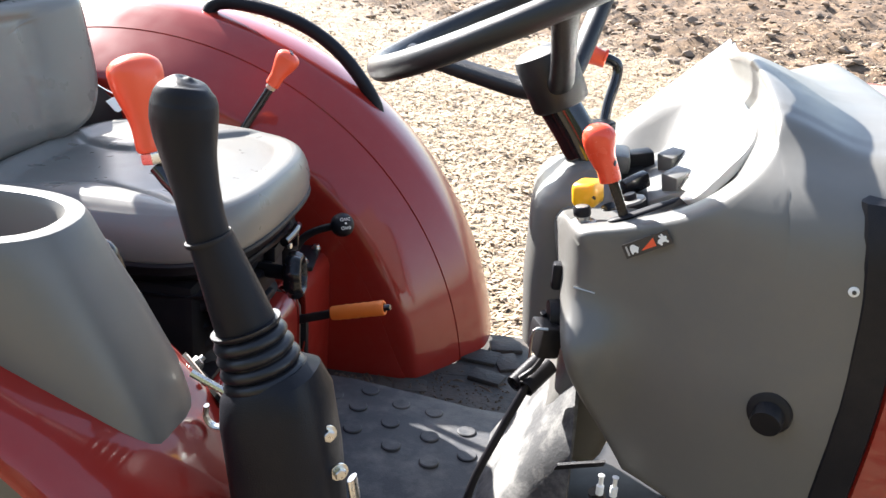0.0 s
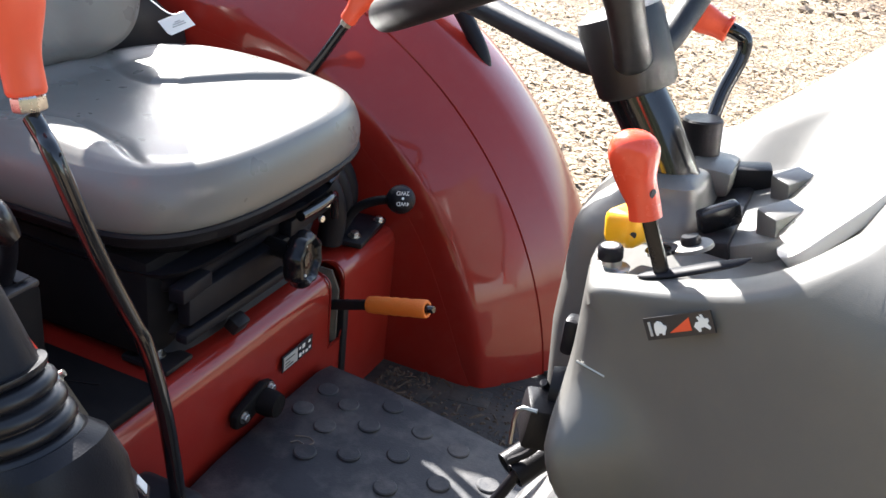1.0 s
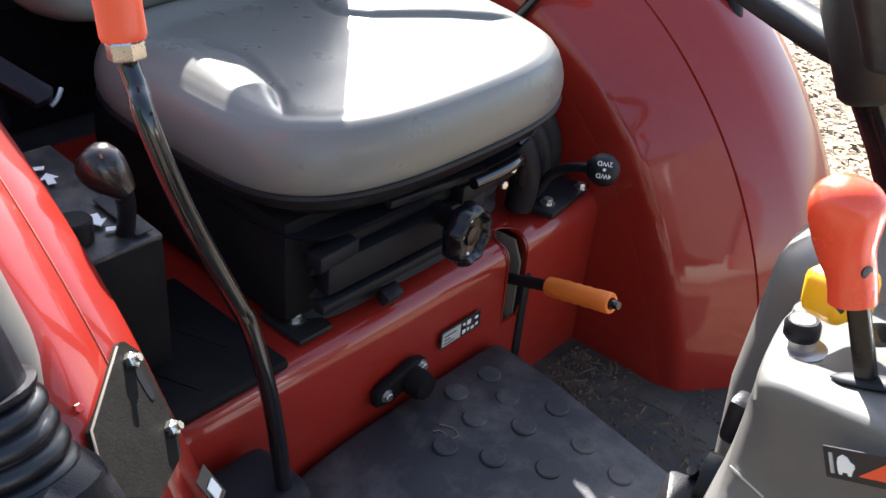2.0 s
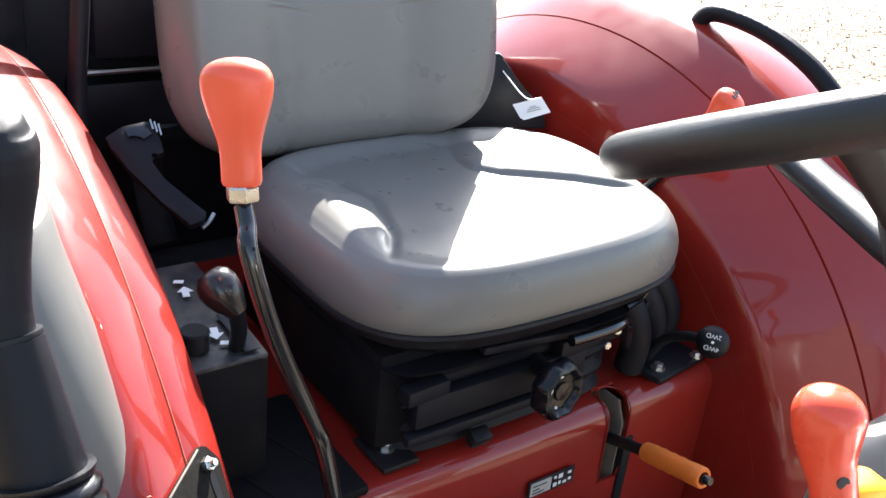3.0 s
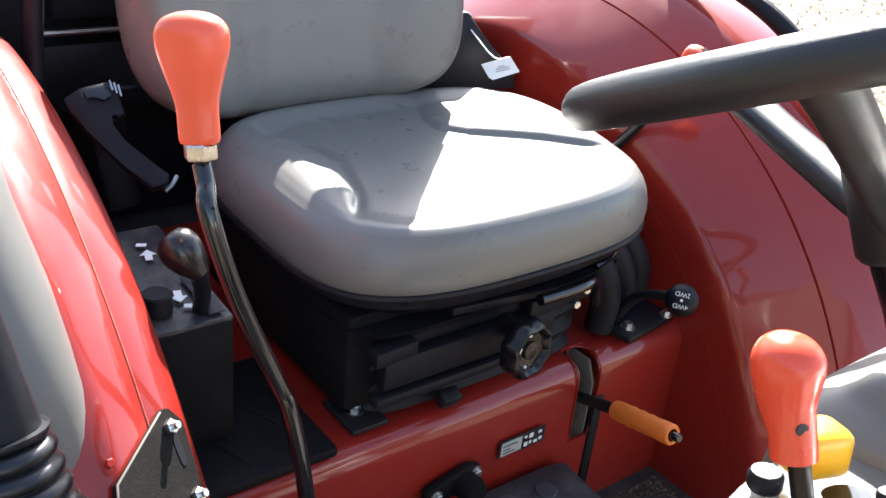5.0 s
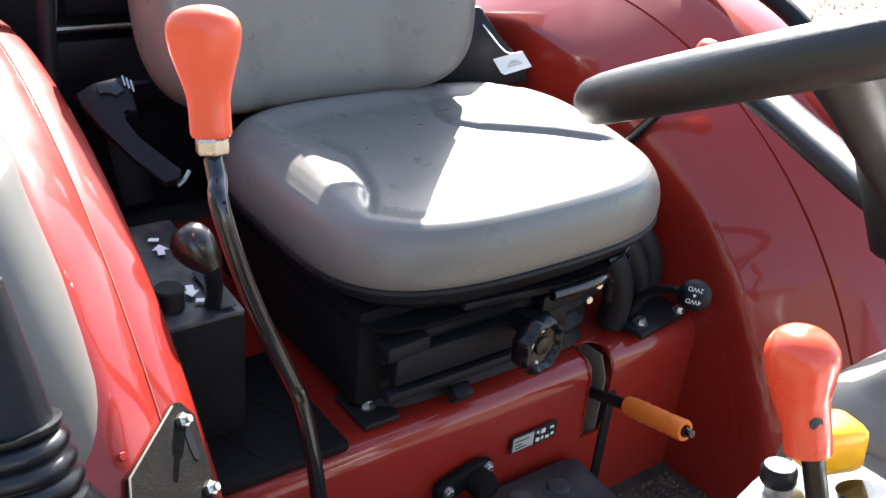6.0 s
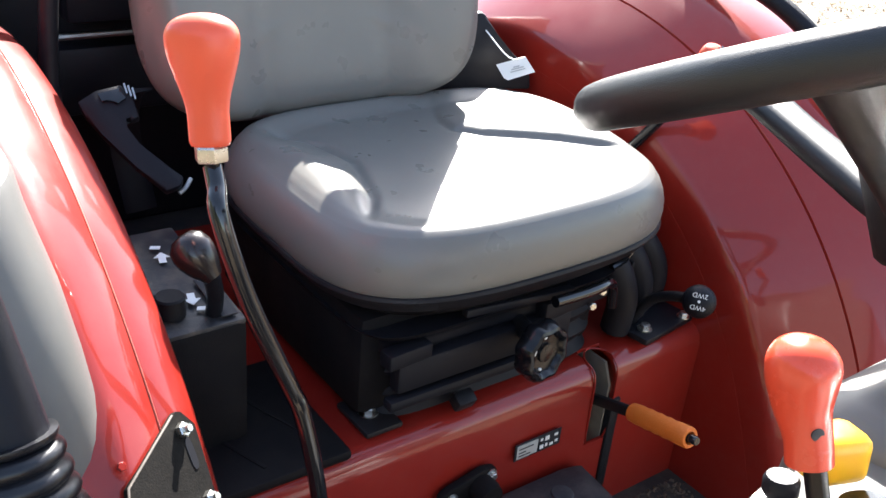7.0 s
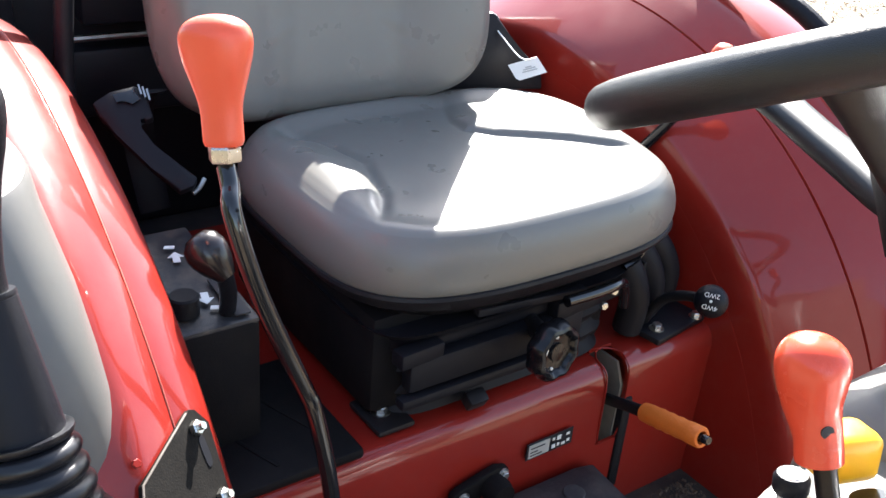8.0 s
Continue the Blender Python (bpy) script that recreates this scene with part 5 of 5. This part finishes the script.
    part("dash_lamp", lathe([(0, 0), (0.014, 0), (0.014, 0.003), (0, 0.003)], on_top(0.510, -0.128, -0.002), (-0.35, 0, 0.93)), BLACK_GLOSS, dash)
    sw = part("hazard_switch", rbox((0.478, -0.120, 1.047), (0.032, 0.040, 0.032), 0.008, (0, -8, -20), 3), YELLOW, dash, "yellow plastic switch cap")
    part("switch_pin", lathe([(0, 0), (0.0035, 0), (0.003, 0.002), (0, 0.002)], (0.4848, -0.1390, 1.047), (0.35, -0.94, 0), 10), DARK, sw)
    # side screw and round plug
    y = DASH_Y - dash_half_width(0.760, 1.030)
    scr = part("panel_screw", lathe([(0, 0), (0.0056, 0), (0.0053, 0.0015), (0.004, 0.002), (0, 0.002)], (0.754, y + 0.001, 1.032), (-0.2, -1, 0.05), 20), WHITE, dash, "pale round screw washer")
    part("screw_head", lathe([(0, 0), (0.0024, 0), (0.0022, 0.002), (0, 0.0025)], (0.754, y - 0.0005, 1.032), (-0.2, -1, 0.05), 12), DECAL, scr)
    y = DASH_Y - dash_half_width(0.700, 0.870)
    pl = part("side_plug", lathe([(0, -0.012), (0.024, -0.012), (0.0255, 0.0), (0.0245, 0.004), (0.020, 0.006), (0.0, 0.006)], (0.702, y, 0.872), (-0.45, -0.88, 0.1), 28), BLACK, dash, "round black plug")
    part("plug_core", lathe([(0, 0), (0.0175, 0), (0.0175, 0.016), (0.0165, 0.018), (0, 0.018)], (0.702, y - 0.002, 0.870), (-0.35, -0.88, -0.25), 24), BLACK, pl)
    # moulding seam round the rear corner
    seam = []
    for x in (0.474, 0.482, 0.491, 0.50):
        seam.append((x - 0.001, DASH_Y - dash_half_width(x, 0.955) - 0.0012, 0.957 - 0.1 * (x - 0.449)))
    part("mould_seam", tube(seam, 0.0012, 6, 4), STEEL, dash)
    # plastic lower column cover and pedal linkage
    lower = part("lower_cover", rbox((0.52, 0.02, 0.75), (0.10, 0.26, 0.22), 0.03, (0, 18, 0), 3), GREY, dash)
    box = part("relay_box", rbox((0.446, -0.188, 0.874), (0.030, 0.042, 0.042), 0.005, (0, 6, 25)), BLACK, dash, "small black switch box with steel rim")
    part("box_rim", tube([(0.430, -0.2115, 0.856), (0.432, -0.2115, 0.892), (0.449, -0.2105, 0.896)], 0.002, 6, 3), STEEL, box)
    part("wire", tube([(0.44, -0.17, 0.90), (0.455, -0.15, 0.86), (0.44, -0.16, 0.82), (0.42, -0.165, 0.80)], 0.004, 8, 5), BLACK, box)
    part("round_switch", lathe([(0, -0.02), (0.020, -0.02), (0.022, 0.0), (0.020, 0.012), (0, 0.012)], (0.458, -0.165, 0.895), (-1, -0.2, 0), 20), BLACK, dash)
    part("side_switch", rbox((0.452, -0.15, 0.944), (0.014, 0.020, 0.036), 0.005), BLACK, dash)
    for x, y, z in ((0.416, -0.167, 0.795), (0.400, -0.150, 0.790)):
        part("linkage_tube", lathe([(0.0, 0.006), (0.009, 0.006), (0.009, 0), (0.012, 0), (0.012, 0.05), (0.0, 0.05)], (x + 0.012, y, z - 0.008), (0.55, 0.75, 0.38), 18), BLACK, dash)
    pedal = part("pedal_arm", tube([(0.43, -0.16, 0.79), (0.40, -0.175, 0.72), (0.37, -0.19, 0.64), (0.36, -0.20, 0.56)], 0.006, 10, 4), BLACK, tractor, "black pedal arm")
    part("pedal_pad", rbox((0.335, -0.20, 0.545), (0.075, 0.085, 0.016), 0.005, (0, -28, 0)), DIRTY, pedal)
    br = part("step_bracket", plate([(0, 0), (0.06, 0.012), (0.062, 0.020), (0.004, 0.009)], (0.475, -0.245, 0.725), (1, 0, 0.1), (0, -0.3, 1), 0.004), BLACK, tractor)
    for x in (0.535, 0.552):
        part("grease_nipple", lathe([(0, 0), (0.005, 0), (0.005, 0.012), (0.003, 0.014), (0.003, 0.024), (0.0045, 0.027), (0, 0.030)], (x, -0.25, 0.70), (0, 0, 1), 10), WHITE, br)
    part("hose", tube([(0.53, -0.245, 0.70), (0.55, -0.24, 0.66), (0.60, -0.23, 0.63)], 0.010, 8, 4), BLACK, br)
    # rubber strip and red hood
    def cowl_ring(x, grow, low=0.66):
        near, far, top = [], [], []
        for z in np.linspace(low, 1.12, 14):
            lean = float(np.interp(z, [0.78, 0.92, 1.02, 1.11], [0.0, 0.006, 0.004, -0.008]))
            w = dash_half_width(min(x, 0.80), z) + grow
            near.append(Vector((x + lean, DASH_Y - w, z)))
            far.append(Vector((x + lean, DASH_Y + w, z)))
        w = far[-1].y - DASH_Y
        for k in range(1, 12):
            t = -1 + k / 6
            top.append(Vector((x - 0.008 + 0.06 * (1 - t * t), DASH_Y + w * t, 1.12 + 0.04 * (1 - t ** 4))))
        return near + top + far[::-1]
    part("cowl_strip", sheet(skin([cowl_ring(x, g, 0.72) for x, g in ((0.758, -0.004), (0.762, 0.003), (0.796, 0.005), (0.802, -0.004))], closed=False), 0.005), BLACK, tractor, "black rubber strip behind the hood")
    part("hood", sheet(skin([cowl_ring(x, g) for x, g in ((0.797, -0.010), (0.803, 0.002), (1.1, -0.006), (1.5, -0.03), (1.72, -0.06), (1.78, -0.10))], closed=False), 0.005), RED, tractor, "glossy red hood")


def build_steering():
    axis = Vector((-0.44, 0.0, 0.90)).normalized()
    rear = Vector((-axis.z, 0, axis.x)).normalized()
    right = Vector((0, -1, 0))
    centre = Vector((0.372, 0.046, 1.246))
    column = part("steering_column", tube([(0.487, 0.040, 1.035), (0.455, 0.044, 1.085), (0.425, 0.046, 1.125)], 0.0285, 28, 0), BLACK_GLOSS, tractor, "glossy black steering column")
    wheel_axis = axis
    R = 0.213
    rim = [centre + R * (math.cos(t) * rear + math.sin(t) * right) for t in (2 * math.pi * k / 72 for k in range(73))]
    wheel = part("steering_wheel", tube(rim, 0.0172, 18, 0), RIM, column, "black three-spoke steering wheel")
    part("hub", lathe([(0.0, -0.144), (0.036, -0.144), (0.040, -0.139), (0.0425, -0.074), (0.041, -0.066), (0.030, -0.059), (0, -0.057)], centre, axis, 28), RIM, wheel, "black wheel hub")
    for deg in (109, -20, 229):
        d = math.cos(radians(deg)) * rear + math.sin(radians(deg)) * right
        w = axis.cross(d)
        pts = [(0.025, -0.112), (0.05, -0.103), (0.085, -0.081), (0.125, -0.054), (0.165, -0.026), (0.200, -0.004)]
        path = spline([centre + d * r + axis * h for r, h in pts], 4)
        rings = []
        for k, p in enumerate(path):
            f = k / (len(path) - 1)
            hw, ht = 0.0195 - 0.003 * math.sin(math.pi * f), 0.0125 + 0.003 * (1 - f)
            nrm = axis * 0.88 - d * 0.47
            rings.append([p + u * w + v * nrm for u, v in superellipse(hw, ht, 2.1, 20)])
        part("spoke", skin(rings), RIM, wheel)
    # shuttle lever beyond the column
    sh = part("shuttle_lever", tube([(0.497, 0.14, 1.06), (0.500, 0.165, 1.10), (0.508, 0.185, 1.135), (0.508, 0.19, 1.155), (0.497, 0.187, 1.163), (0.484, 0.186, 1.166)], 0.0082, 12, 5), BLACK_GLOSS, column, "bent black shuttle lever with orange knob")
    part("shuttle_knob", knob_mesh((0.490, 0.187, 1.162), (-0.95, 0.05, 0.28), 0.042, 0.0125, 0.0165, 0.9), ORANGE, sh, "orange knob")
    part("knob_collar", lathe([(0, 0), (0.0125, 0), (0.0125, 0.004), (0, 0.004)], (0.490, 0.187, 1.166), (-0.95, 0.05, 0.28), 16), RED_ORANGE, sh)
    part("shuttle_pivot", lathe([(0, 0), (0.021, 0), (0.021, 0.038), (0.019, 0.040), (0, 0.040)], (0.497, 0.115, 1.045), (-0.1, 0, 1), 20), BLACK, sh, "black pivot cap")
    part("pivot_base", rbox((0.515, 0.10, 1.035), (0.05, 0.07, 0.03), 0.008), GREY, sh)


def build_wheel(y, outer):
    tyre = []
    for r, dy in ((0.27, 0.10), (0.30, 0.125), (0.40, 0.14), (0.465, 0.135), (0.487, 0.115), (0.492, 0.05), (0.492, -0.05), (0.487, -0.115), (0.465, -0.135), (0.40, -0.14), (0.30, -0.125), (0.27, -0.10)):
        tyre.append((r, dy))
    bm = lathe(tyre, (-0.46, y, 0.505), (0, 1, 0), 48)
    wheel = part("rear_wheel", lathe([(0.05, 0.03), (0.20, 0.02), (0.26, 0.06 * outer), (0.275, 0.10), (0.275, -0.10), (0.26, -0.08), (0.05, -0.03)], (-0.46, y, 0.505), (0, 1, 0), 36), DARK, tractor, "rear wheel with lugged tyre")
    part("tyre", bm, TYRE, wheel, "black lugged tyre")
    for k in range(22):
        t = 2 * math.pi * k / 22
        for s in (-1, 1):
            tt = t + (0.14 if s > 0 else 0)
            m = Matrix.Translation((-0.46, y, 0.505)) @ Matrix.Rotation(-tt, 4, "Y") @ Matrix.Translation((0.493, s * 0.062, 0)) @ Matrix.Rotation(radians(40 * s), 4, "X")
            lug = rbox((0, 0, 0), (0.026, 0.15, 0.03), 0.005, steps=1)
            bmesh.ops.transform(lug, matrix=m, verts=lug.verts[:])
            part("lug", lug, TYRE, wheel)


def glass_material():
    m = bpy.data.materials.new("clear_lens")
    m.use_nodes = True
    b = m.node_tree.nodes["Principled BSDF"]
    b.inputs["Base Color"].default_value = (0.95, 0.95, 0.95, 1)
    b.inputs["Roughness"].default_value = 0.28
    b.inputs["Transmission Weight"].default_value = 1.0
    b.inputs["IOR"].default_value = 1.45
    return m


LENS = glass_material()
DIAL = material("pale_panel", (0.66, 0.65, 0.62), 0.35, spread=0.06, scale=20)
place = Vector((0.001, 0.027, 0.003))
build_dashboard()
place = Vector((-0.003, 0.023, 0.006))
build_steering()
place = Vector((0, 0, 0))
build_wheel(0.655, 1)
build_wheel(-0.475, -1)
